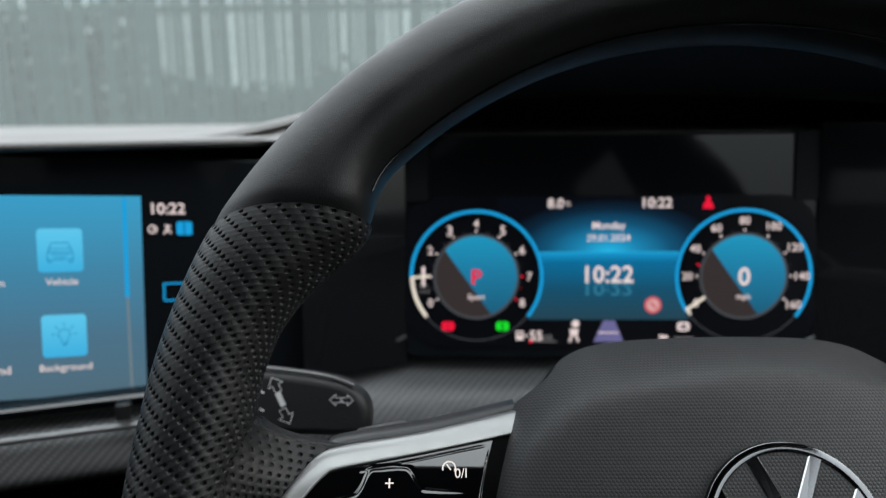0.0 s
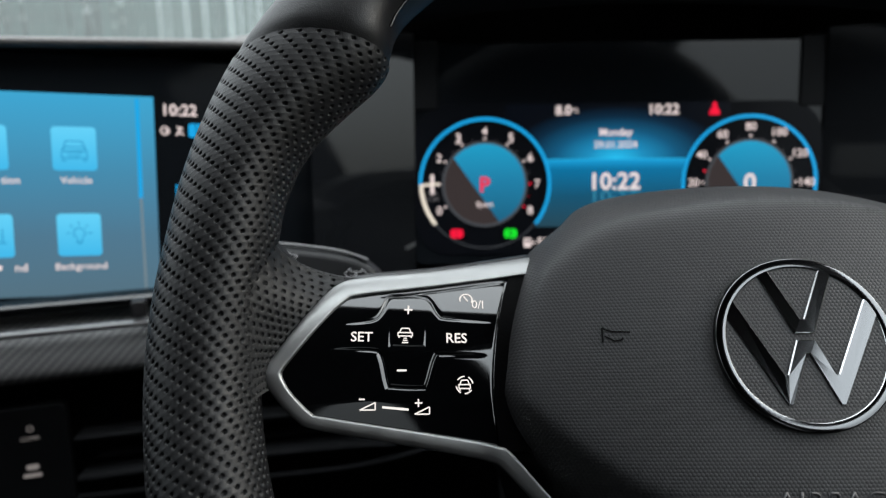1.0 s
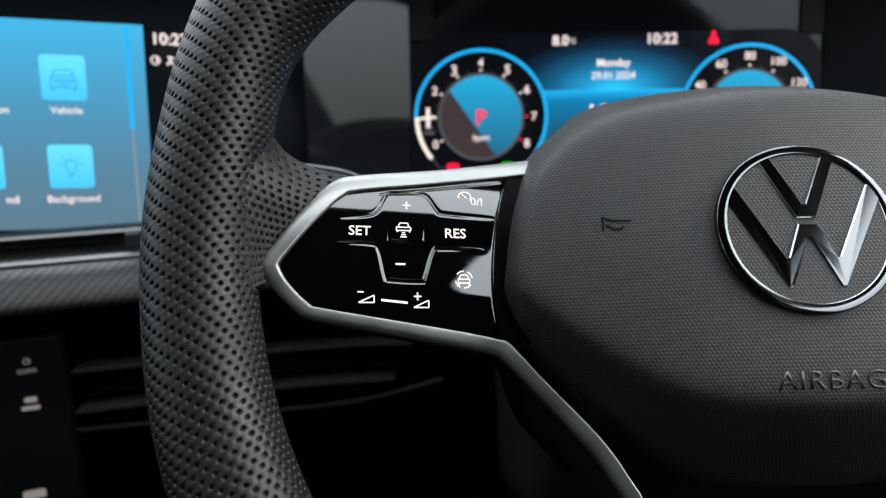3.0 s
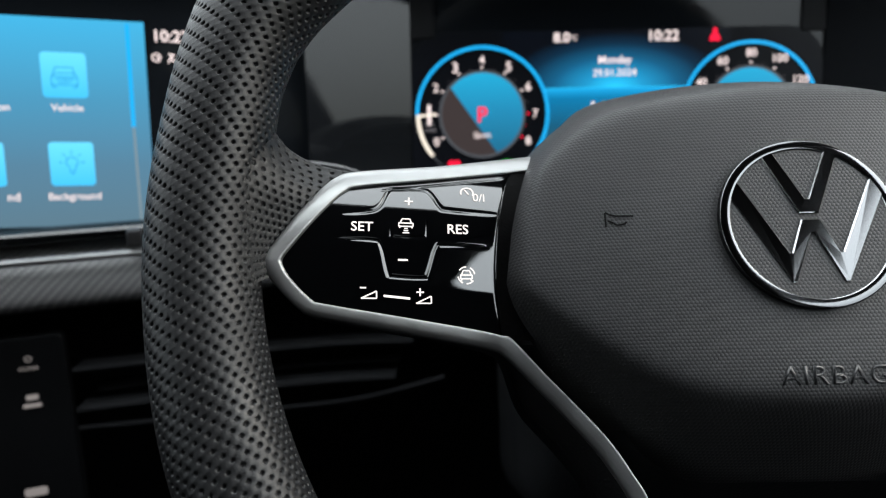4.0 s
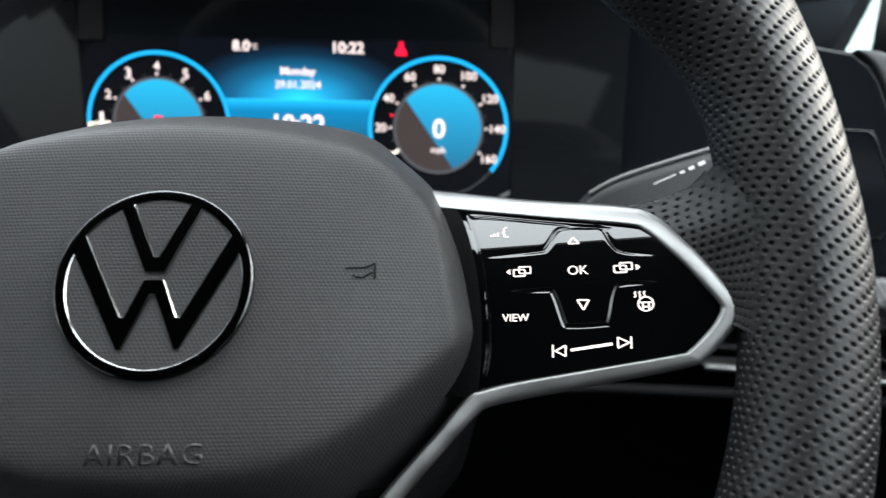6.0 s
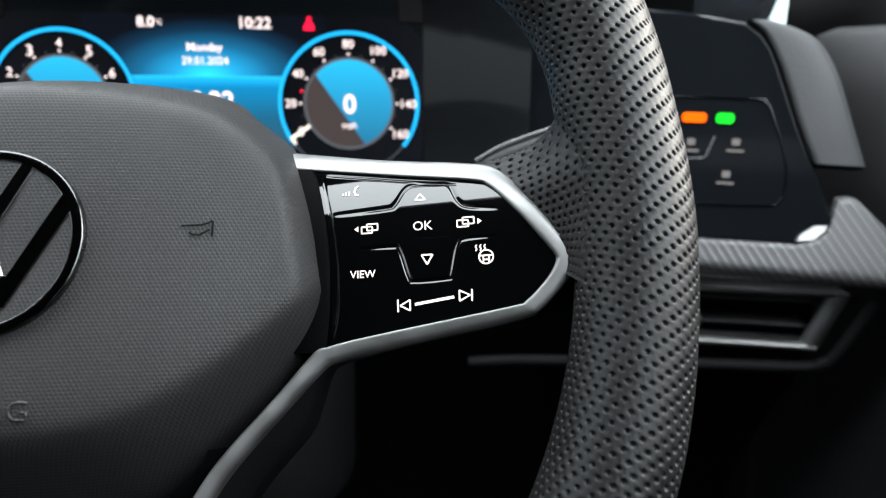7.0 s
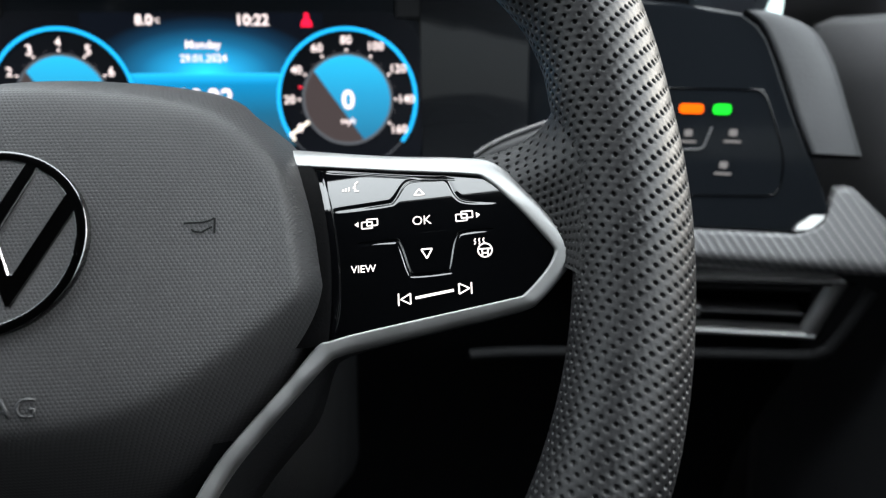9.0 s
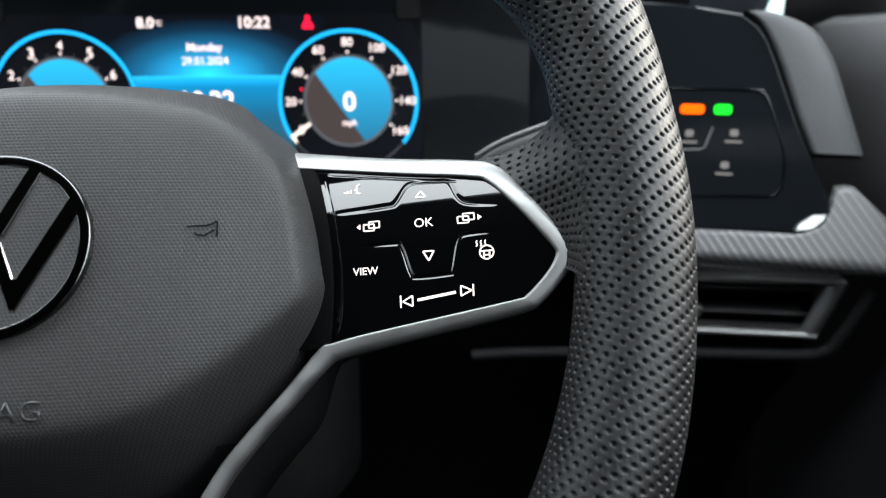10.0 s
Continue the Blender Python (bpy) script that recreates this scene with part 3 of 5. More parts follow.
def spoke(side):
    inn = spline([((side * a[0] + OFF) * mm, a[1] * mm, 0) for a, b in FRAME], 7)
    out = spline([((side * b[0] + OFF) * mm, b[1] * mm, 0) for a, b in FRAME], 7)
    rows, back, crown = [], [], []
    for k, (p, q) in enumerate(zip(inn, out)):
        row = []
        for f, h in ((0.0, -0.009), (0.0, 0.0003), (0.03, 0.0008), (0.09, 0.0010), (0.16, 0.0010), (0.55, 0.0007), (0.84, 0.0001), (0.95, -0.0008), (1.0, -0.0034), (0.98, -0.0050)):
            u, v = p.x + (q.x - p.x) * f, p.y + (q.y - p.y) * f
            # the lower arms lean outwards
            row.append((u, v, frame_z(u, v) + h - 0.0008 * f * ease((-v - 0.033) / 0.012)))
        rows.append(row if side > 0 else row[::-1])
        c = frame_z(q.x, q.y)
        # behind the lower arms a black shell swells outwards
        way = (out[min(k + 1, len(out) - 1)] - out[max(k - 1, 0)]).normalized()
        wide = 0.0095 * ease((-q.y - 0.030) / 0.02)
        if side > 0:
            ex, ey = -way.y * wide, way.x * wide
        else:
            ex, ey = way.y * wide, -way.x * wide
        back.append([(p.x + (q.x - p.x) * 0.97, p.y + (q.y - p.y) * 0.97, c - 0.0046), (q.x + ex * 0.55, q.y + ey * 0.55, c - 0.0095), (q.x + ex, q.y + ey, c - 0.017), (p.x + ex * 0.6, p.y + ey * 0.6, c - 0.030), (p.x * 0.97, p.y * 0.8, c - 0.034)])
        # a dark ledge above the upper bar
        if q.y > 0.0225 and abs(q.x) < 0.140:
            crown.append([(q.x, q.y - 0.0010, c - 0.0075), (q.x, q.y + 0.0006, c - 0.0072), (q.x, q.y + 0.0028, c - 0.0105), (q.x, q.y + 0.0044, c - 0.0165), (q.x, q.y + 0.0042, c - 0.0280)])
    sheet("spoke_frame", rows, M_SATIN, wheel, "satin silver spoke frame")
    sheet("spoke_back", back if side > 0 else [r[::-1] for r in back], M_SHELL, wheel, "black plastic spoke back")
    sheet("spoke_ledge", crown if side > 0 else [r[::-1] for r in crown], M_STALK, wheel, "dark grey plastic ledge above the spoke")
    # pad
    top = np.array([(abs(p.x), p.y) for p in inn if p.y > -0.006])
    bot = np.array([(abs(p.x), p.y) for p in inn if p.y <= -0.006 and abs(p.x) > 0.0835])[::-1]
    tip = max(abs(p.x) for p in inn) - 0.0002
    order = np.argsort(top[:, 0])
    top = top[order]
    bot = bot[np.argsort(bot[:, 0])]
    nu, nv = 300, 190
    u = 0.074 + (tip - 0.074) * (1 - (1 - np.arange(nu + 1) / nu) ** 1.5)
    a, b = np.interp(u, top[:, 0], top[:, 1]), np.interp(u, bot[:, 0], bot[:, 1])
    a[-1] = b[-1] = -0.0066
    V = b[:, None] + (a - b)[:, None] * np.arange(nv + 1)[None] / nv
    U = np.repeat(u[:, None], nv + 1, 1)
    Z = pad_face(U, V)
    for line, depth, wide in GROOVES:
        Z -= groove(U, V, line, depth, wide)
    verts = np.stack([side * U, V, Z], -1).reshape(-1, 3)
    k = (np.arange(nu)[:, None] * (nv + 1) + np.arange(nv)[None]).ravel()
    quads = np.stack([k, k + 1, k + nv + 2, k + nv + 1], 1)
    if side > 0:
        quads = quads[:, ::-1]
    return raw("control_pad", verts, quads.tolist(), M_PIANO, wheel, "glossy black control pad with backlit symbols")


def pad_face(U, V):
    """The pad's surface: it falls back above, leans down a little below and turns away under a faint crease."""
    Z = -0.0159 + 0.26 * (U - 0.10) - 11.8 * np.maximum(0.0, V) ** 2
    lean = 0.5 * (-V + np.sqrt(V * V + 0.000004))
    fold = -0.0150 - V
    return Z - 0.035 * (lean - 0.001) - 0.06 * 0.5 * (fold + np.sqrt(fold * fold + 0.0000006))


def groove(U, V, line, depth, wide):
    """How deep the moulded key edge along line (in millimetres) cuts in at the points U, V."""
    pts = np.array([(p.x, p.y) for p in spline([(x * mm, y * mm, 0) for x, y in line], 5)])
    best = np.full(U.shape, 1.0)
    along = np.zeros(U.shape)
    n = len(pts) - 1
    for i, (p, q) in enumerate(zip(pts, pts[1:])):
        d = q - p
        t = np.clip(((U - p[0]) * d[0] + (V - p[1]) * d[1]) / (d @ d), 0, 1)
        dist = np.hypot(U - p[0] - t * d[0], V - p[1] - t * d[1])
        near = dist < best
        best = np.where(near, dist, best)
        along = np.where(near, (i + t) / n, along)
    fade = np.clip(np.minimum(along, 1 - along) / 0.10, 0.0, 1.0)
    return depth * fade * np.exp(-(best / wide) ** 2)


GROOVES = [
    ([(138.5, 9.0), (129, 10.3), (126, 12.6), (123.6, 18.0), (120, 18.6), (113.5, 18.9), (110.6, 17.6), (107.4, 12.6), (104.5, 11.6), (88.5, 10.6)], 0.00040, 0.00055),
    ([(141.8, 0.7), (128.6, 0.7), (125.6, -1.2), (123.6, -9.6), (122.0, -10.7), (113.0, -11.0), (111.2, -9.8), (108.6, -1.6), (106.0, -0.4), (92.0, -0.7)], 0.00040, 0.00055),
    ([(85.2, 25.2), (96.0, 23.2), (108.0, 20.9), (118.0, 19.2), (127.0, 17.6)], 0.00025, 0.00035),
    ([(84.6, 25.6), (86.6, 17.0), (88.2, 9.0), (89.4, 0.0), (90.0, -9.0), (89.6, -19.0), (88.0, -27.0)], 0.00030, 0.00040),
    ([(122.8, 10.0), (122.6, 2.8), (121.6, 2.1), (112.4, 2.0), (111.6, 2.9), (111.4, 10.0)], 0.00018, 0.00045),
]
PADS = {s: spoke(s) for s in (1, -1)}
# near-black sheet that paints the shade between each pad and the airbag cover
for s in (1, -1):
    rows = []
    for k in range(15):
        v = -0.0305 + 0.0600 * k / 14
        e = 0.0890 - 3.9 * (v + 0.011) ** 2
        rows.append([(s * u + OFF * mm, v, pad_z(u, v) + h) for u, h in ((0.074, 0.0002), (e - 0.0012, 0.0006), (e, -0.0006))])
    sheet("pad_gap_shade", rows if s < 0 else [r[::-1] for r in rows], M_GAP_SHADE, wheel, "near-black sheet painted as shade in the gap beside the pad")


def mark_z(x, y):
    return float(pad_face(abs(x), y))


def mark(side, shape, material=None):
    flat("symbol", [(x * mm, y * mm) for x, y in shape], 0.00022, material or L_WHITE, PADS[side], "", warp=mark_z)


def strokes(side, lines, w=0.45):
    """Line symbols: each is a list of points joined by thin bars."""
    for pts in lines:
        for a, b in zip(pts, pts[1:]):
            mark(side, bar2(*a, *b, w))


def pad_word(side, body, width, x, y, bold=0.0):
    lettering("symbol", body, width * mm, (x * mm, y * mm, 0.00022), L_WHITE, PADS[side], "", bold=bold, warp=mark_z)


pad_word(-1, "SET", 6.6, -131.4, 5.0, 0.01)
pad_word(-1, "RES", 6.6, -101.8, 5.0, 0.01)
pad_word(1, "OK", 5.6, 115.6, 5.4)
pad_word(1, "VIEW", 7.6, 97.7, -8.0, 0.005)
strokes(-1, [[(-118.6, 14.1), (-116.0, 14.1)], [(-117.3, 12.7), (-117.3, 15.5)]], 0.5)
strokes(-1, [[(-120.6, -5.4), (-117.6, -5.4)]], 0.6)
# distance-control car symbol
strokes(-1, [[(-119.8, 6.6), (-119.3, 7.9), (-116.9, 7.9), (-116.4, 6.6)], [(-120.4, 6.5), (-115.8, 6.5)], [(-120.3, 6.5), (-120.3, 5.4), (-115.9, 5.4), (-115.9, 6.5)], [(-120.0, 5.4), (-120.0, 4.8)], [(-116.2, 5.4), (-116.2, 4.8)],
             [(-118.6, 4.7), (-117.6, 4.7)], [(-118.8, 4.0), (-117.4, 4.0)], [(-119.1, 3.3), (-117.1, 3.3)]], 0.38)
# speed-limiter dial symbol
for k in range(7):
    a, b = radians(200 - 33 * k), radians(200 - 33 * (k + 1))
    strokes(-1, [[(-98.6 + 2.1 * math.cos(a), 18.2 + 2.0 * math.sin(a)), (-98.6 + 2.1 * math.cos(b), 18.2 + 2.0 * math.sin(b))]], 0.45)
strokes(-1, [[(-99.4, 19.4), (-98.0, 17.6)]], 0.4)
pad_word(-1, "0/I", 3.8, -94.8, 16.6)
# lane-assist symbol
for a0 in (40, 220, 120, 300):
    for k in range(3):
        a, b = radians(a0 + 18 * k - 30), radians(a0 + 18 * (k + 1) - 30)
        strokes(-1, [[(-99.5 + 2.7 * math.cos(a), -9.9 + 2.7 * math.sin(a)), (-99.5 + 2.7 * math.cos(b), -9.9 + 2.7 * math.sin(b))]], 0.4)
strokes(-1, [[(-101.0, -9.7), (-100.5, -8.4), (-98.5, -8.4), (-98.0, -9.7)], [(-101.5, -9.8), (-97.5, -9.8)], [(-101.3, -9.8), (-101.3, -11.0), (-97.7, -11.0), (-97.7, -9.8)], [(-101.0, -11.0), (-101.0, -11.7)], [(-98.0, -11.0), (-98.0, -11.7)]], 0.36)
# volume slider
for x in (-129.1, -112.6):
    strokes(-1, [[(x - 2.6, -17.4 if x < -120 else -18.8), (x + 2.0, -17.4 if x < -120 else -18.8), (x + 2.0, -15.2 if x < -120 else -16.6), (x - 2.6, -17.4 if x < -120 else -18.8)]], 0.4)
mark(-1, bar2(-125.0, -16.6, -117.0, -17.4, 0.7))
strokes(-1, [[(-132.0, -14.2), (-130.2, -14.2)], [(-115.1, -15.4), (-112.8, -15.4)], [(-114.0, -14.2), (-114.0, -16.6)]], 0.45)
# right pad: triangles, screens, track slider, heated wheel, voice
strokes(1, [[(113.6, 13.6), (116.6, 13.6), (115.1, 15.6), (113.6, 13.6)], [(115.0, -3.4), (118.2, -3.4), (116.6, -6.2), (115.0, -3.4)]], 0.45)
for x, d in ((99.9, -1), (127.9, 1)):
    strokes(1, [[(x - 2.4, 4.2), (x + 0.8, 4.2), (x + 0.8, 6.2), (x - 2.4, 6.2), (x - 2.4, 4.2)], [(x - 0.8, 5.0), (x + 2.4, 5.0), (x + 2.4, 7.0), (x - 0.8, 7.0), (x - 0.8, 5.0)]], 0.4)
    mark(1, [(x + d * 3.4, 4.7), (x + d * 3.4, 6.5), (x + d * 4.6, 5.6)])
strokes(1, [[(107.9, -16.0), (107.9, -19.6)], [(108.5, -17.8), (111.4, -16.2), (111.4, -19.3), (108.5, -17.8)], [(129.0, -14.0), (129.0, -17.4)], [(128.5, -15.7), (125.5, -14.2), (125.5, -17.2), (128.5, -15.7)]], 0.42)
mark(1, bar2(112.8, -17.6, 124.0, -16.0, 0.8))
for k in range(14):
    a, b = 2 * math.pi * k / 14, 2 * math.pi * (k + 1) / 14
    strokes(1, [[(133.3 + 2.0 * math.cos(a), -5.0 + 2.0 * math.sin(a)), (133.3 + 2.0 * math.cos(b), -5.0 + 2.0 * math.sin(b))]], 0.4)
strokes(1, [[(131.4, -4.6), (135.2, -4.6)], [(132.5, -4.6), (132.5, -6.6)], [(134.1, -4.6), (134.1, -6.6)], [(132.5, -5.8), (134.1, -5.8)]], 0.4)
for x in (130.8, 132.0, 133.2):
    strokes(1, [[(x, -1.4), (x - 0.4, -2.0), (x, -2.6), (x - 0.4, -3.2)]], 0.35)
strokes(1, [[(96.4, 20.2), (95.4, 19.4), (95.6, 18.6), (94.9, 18.2), (95.6, 17.8), (95.4, 17.0), (96.6, 16.8)], [(93.6, 18.4), (93.6, 17.0)], [(92.6, 18.1), (92.6, 17.0)], [(91.7, 17.8), (91.7, 17.1)]], 0.5)

# black plate behind the cover and the lower arms
lp = [(0.078, -0.030), (0.064, -0.052), (0.050, -0.070), (0.044, -0.100), (-0.046, -0.100), (-0.052, -0.070), (-0.066, -0.052), (-0.080, -0.030), (-0.078, 0.030), (0.076, 0.030)]
slab("hub_plate", lp, -0.075, -0.062, 0.001, M_DARK, wheel, "black plate behind the airbag cover")

# gear paddles behind the spokes
for s in (1, -1):
    lp = [(s * x * mm, y * mm) for x, y in ((92, 30), (118, 34), (134, 31), (139, 24), (134, 14), (95, 10))]
    slab("shift_paddle", lp, -0.058, -0.052, 0.002, M_STALK, wheel, "black plastic shift paddle")

# ---- steering column ----
column = thing("steering_column", WHEEL, "matt black steering column shroud behind the wheel", "steering column")
rows = []
for k, z in enumerate((-0.026, -0.045, -0.07, -0.11, -0.16, -0.24)):
    hx, top, low = (0.054, 0.066, 0.072, 0.075, 0.077, 0.08)[k], (0.03, 0.035, 0.036, 0.036, 0.036, 0.036)[k], (-0.075, -0.09, -0.10, -0.108, -0.112, -0.115)[k]
    rows.append([(p[0], p[1], z) for p in rounded(-hx, low, hx, top, 0.028, 6)])
sheet("shroud", rows, M_COLUMN, column, "", close=True)


# ---- stalks ----
def stalk(side, root, rise, label, marks, long=1.0):
    """A flat paddle-shaped stalk: x outwards, y up its face, z towards the driver."""
    ob = thing("column_stalk", Matrix.Translation(root) @ pose(0, 0, 0, 78, 0, 0) @ pose(0, 0, 0, 0, 0, side * rise), label, "stalk", "column stalks")
    lp = [(side * x * long * mm, y * mm) for x, y in ((-6, -14), (-6, -2), (4, 6), (22, 10), (60, 13), (86, 14), (96, 10), (99, 0), (95, -12), (80, -16), (30, -16), (4, -16))]
    body = slab("lever", [(p.x, p.y) for p in spline([(x, y, 0) for x, y in lp], 4, True)], -0.014, 0.0, 0.004, M_LEVER, ob)
    line = [(side * x * long * mm, y * mm, -0.002) for x, y in ((3, 6.8), (22, 10.9), (60, 13.9), (86, 14.8), (95, 11.8))]
    tube("edge_trim", spline(line, 6), 0.0009, M_RIDGE, ob, "glossy black edge strip")
    for shape in marks:
        flat("symbol", [(side * x * mm, y * mm) for x, y in shape], 0.0004, M_PRINT, body)
    return ob


def arrow(x, y, a, size):
    """An outlined block arrow at (x, y) that points along a degrees."""
    pts = [(1.0, 0), (0.0, 0.95), (0.0, 0.4), (-0.9, 0.4), (-0.9, -0.4), (0.0, -0.4), (0.0, -0.95), (1.0, 0)]
    c, s = math.cos(radians(a)) * size, math.sin(radians(a)) * size
    q = [(x + c * p - s * r, y + s * p + c * r) for p, r in pts]
    return [bar2(*i, *j, 0.32) for i, j in zip(q, q[1:])]


ARROWS = arrow(4.6, 0.6, 180, 2.6) + arrow(9.8, 0.6, 0, 2.6) + arrow(37.0, 6.6, 62, 3.8) + arrow(32.0, -7.0, 242, 3.8) + [bar2(36.0, 3.2, 33.2, -2.6, 2.6), bar2(44, 4, 42, 3, 1.0), bar2(44, -4, 42, -5, 1.0)]
WIPES = [bar2(30, 5.0, 40, 7.0, 0.5), bar2(42, 7.2, 44, 7.6, 1.0), bar2(46, 8.0, 48.5, 8.5, 1.3), bar2(50.5, 9.0, 53.5, 9.6, 1.6)]
WIPES += [bar2(61, 8, 55, -6, 0.6), bar2(63.5, 7.5, 57.5, -6.5, 0.6), bar2(61, 8, 63.5, 7.5, 0.6), bar2(55, -6, 57.5, -6.5, 0.6)]
WIPES += [bar2(68 + 2.4 * math.cos(a), 7 + 2.2 * math.sin(a), 68 + 2.4 * math.cos(a + 0.8), 7 + 2.2 * math.sin(a + 0.8), 0.5) for a in np.arange(0.0, 5.6, 0.8)]
WIPES += [bar2(65, -3, 69, -2.2, 0.6), bar2(69, -2.2, 68, -6.0, 0.6), bar2(68, -6.0, 64.4, -6.6, 0.6), bar2(36, -8, 44, -7.4, 0.6), bar2(44, -7.4, 42, -11, 0.6)]
stalk(-1, (-0.0490, 0.280, 1.0265), 1.0, "black turn signal stalk with printed white arrows", ARROWS, 0.72)
stalk(1, (0.234, 0.287, 1.0300), 13.0, "black wiper stalk with small printed symbols", WIPES, 0.78)

# ---- instrument cluster ----
CLUSTER = Matrix.Translation((0.0885, 0.4150, 1.0515)) @ pose(0, 0, 0, 83, 0, 0)
cluster = thing("instrument_cluster", CLUSTER, "digital instrument cluster with two blue ringed dials behind black glass", "instrument cluster")
slab("glass_panel", rounded(-0.1275, -0.052, 0.1275, 0.0885, 0.006), -0.012, -0.0012, 0.001, M_GLASS, cluster, "black display glass")
slab("display", rounded(-0.1275, -0.0455, 0.1275, 0.0505, 0.022), -0.0012, -0.0004, 0.0003, M_MATTE, cluster, "matt black display face")
for s in (1, -1):
    slab("bezel", rounded(min(s * 0.1125, s * 0.1290), 0.047, max(s * 0.1125, s * 0.1290), 0.0900, 0.002), -0.006, 0.0005, 0.0008, M_DARK, cluster)
DIAL = lit_fade("dial_blue", [(0.0, (0.012, 0.11, 0.20)), (0.55, (0.014, 0.21, 0.38)), (1.0, (0.014, 0.33, 0.56))], 0.9)
GLOW = lit_fade("centre_glow", [(0.0, (0.02, 0.52, 0.88)), (0.25, (0.012, 0.26, 0.50)), (0.55, (0.006, 0.09, 0.19)), (0.8, (0.003, 0.02, 0.045)), (1.0, (0.0015, 0.0025, 0.005))], 0.9, "r", (0.5, 0.0), (0.50, 0.95))
LOWER = lit_fade("centre_floor", [(0.0, (0.02, 0.065, 0.095)), (0.45, (0.008, 0.09, 0.17)), (0.85, (0.003, 0.17, 0.36)), (0.985, (0.01, 0.35, 0.7)), (1.0, (0.03, 0.6, 1.0))], 0.85)


def gap(v):
    return (83 - math.sqrt(max(0.0, 42.3 ** 2 - v * v))) if abs(v) < 42.3 else 83


def between(name, v0, v1, cap, material):
    rows, uv = [], []
    for i in range(25):
        v = v0 + (v1 - v0) * i / 24
        h = min(gap(v), cap)
        rows.append([(h * f * mm, v * mm, 0.0) for f in (-1, -0.5, 0, 0.5, 1)])
        uv.append([(0.5 + 0.5 * h * f / cap, i / 24) for f in (-1, -0.5, 0, 0.5, 1)])
    sheet(name, rows, material, cluster, "", smooth=False, uv=uv)


between("upper_glow", 15.4, 50, 70, GLOW)
between("lower_field", -27.5, 15.4, 60, LOWER)


def dial(cx, labels, reds, centre, centre_mat, under):
    c = (cx * mm, 0)
    base = part("dial", (lambda b: (bmesh.ops.create_circle(b, cap_ends=True, segments=72, radius=0.0262, matrix=Matrix.Translation((c[0], 0, 0.0001))), b)[1])(bmesh.new()), L_BROWN, cluster, "round dial with a blue lit field", False)
    seg = [(c[0] + 0.0258 * math.cos(radians(a)), 0.0258 * math.sin(radians(a))) for a in np.linspace(-69, 139.6, 50)]
    flat("blue_field", seg, 0.0003, DIAL, base, "", (c[0] - 0.026, -0.026, c[0] + 0.026, 0.026))
    arc_band("dial_edge", c, 0.0256, 0.0272, 0, 360, 0.00045, L_DIM_EDGE, base)
    for k, word in enumerate(labels):
        a = radians(210 - 30 * k)
        w = (3.4, 6.6, 9.0)[len(word) - 1] * mm
        rr = 0.0334 + 0.0012 * (len(word) - 1)
        lettering("numeral", word, w if word != "1" else 0.0022, (c[0] + rr * math.cos(a), rr * math.sin(a), 0.0006), L_TEXT, base, bold=0.012)
        red = k in reds
        flat("tick", [(c[0] + 0.0288 * math.cos(a) + 0.0008 * math.cos(b), 0.0288 * math.sin(a) + 0.0008 * math.sin(b)) for b in np.linspace(0, 5.5, 8)], 0.0006, L_RED if red else L_TEXT, base)
    for k in range(8):
        a = radians(195 - 30 * k)
        flat("tick", [(c[0] + 0.0288 * math.cos(a) + 0.0003 * math.cos(b), 0.0288 * math.sin(a) + 0.0003 * math.sin(b)) for b in np.linspace(0, 5.5, 8)], 0.0006, L_RED if k in reds else L_DIM, base)
    lettering("centre_sign", centre, 0.0062 if centre == "P" else 0.0075, (c[0] + 0.0003, -0.0002, 0.0007), centre_mat, base, bold=0.02)
    lettering("centre_word", under, 0.0108 if len(under) > 3 else 0.0085, (c[0], -0.0133, 0.0007), L_TEXT, base, bold=0.012)
    arc_band("dim_ring", c, 0.0404, 0.0410, 180, 360, 0.0003, L_DIM_EDGE, base)
    return base


L_DIM_EDGE = lit("dial_edge_grey", (0.10, 0.11, 0.125), 0.6)
tach = dial(-83, "0 1 2 3 4 5 6 7 8".split(), (7, 8), "P", L_RED, "Sport")
arc_band("blue_ring", (-0.083, 0), 0.0400, 0.0421, -38, 180, 0.0005, L_CYAN, tach)
arc_band("white_ring", (-0.083, 0), 0.0393, 0.0417, 180, 219, 0.0006, L_CREAM, tach)
flat("needle", [(x * mm, y * mm) for x, y in bar2(-124.5, -0.6, -112.0, 0.4, 1.6)], 0.0009, L_CREAM, tach)
lettering("small_word", "rpm", 0.0058, (-0.1165, -0.0062, 0.0006), L_DIM, tach)
lettering("small_word", "x1000", 0.0078, (-0.1165, -0.0095, 0.0006), L_DIM, tach)
speedo = dial(83, "0 20 40 60 80 100 120 140 160".split(), (), "0", L_TEXT, "mph")
arc_band("blue_ring", (0.083, 0), 0.0400, 0.0421, -38, 213, 0.0005, L_CYAN, speedo)
flat("needle", [(x * mm, y * mm) for x, y in bar2(83 + 40 * math.cos(radians(211)), 40 * math.sin(radians(211)), 83 + 27 * math.cos(radians(209)), 27 * math.sin(radians(209)), 2.0)], 0.0009, L_CREAM, speedo)
flat("needle_foot", [(x * mm, y * mm) for x, y in bar2(48.0, -19.6, 50.6, -24.2, 1.8)], 0.0009, L_CREAM, speedo)
flat("red_mark", [(x * mm, y * mm) for x, y in ((54.2, 8.2), (54.2, 6.4), (56.8, 7.0))], 0.0006, L_RED, speedo)


def face(body, width, x, y, material=None, bold=0.012, tall=0.0):
    return lettering("display_word", body, width * mm, (x * mm, y * mm, 0.0006), material or L_TEXT, cluster, bold=bold, tall=tall * mm)


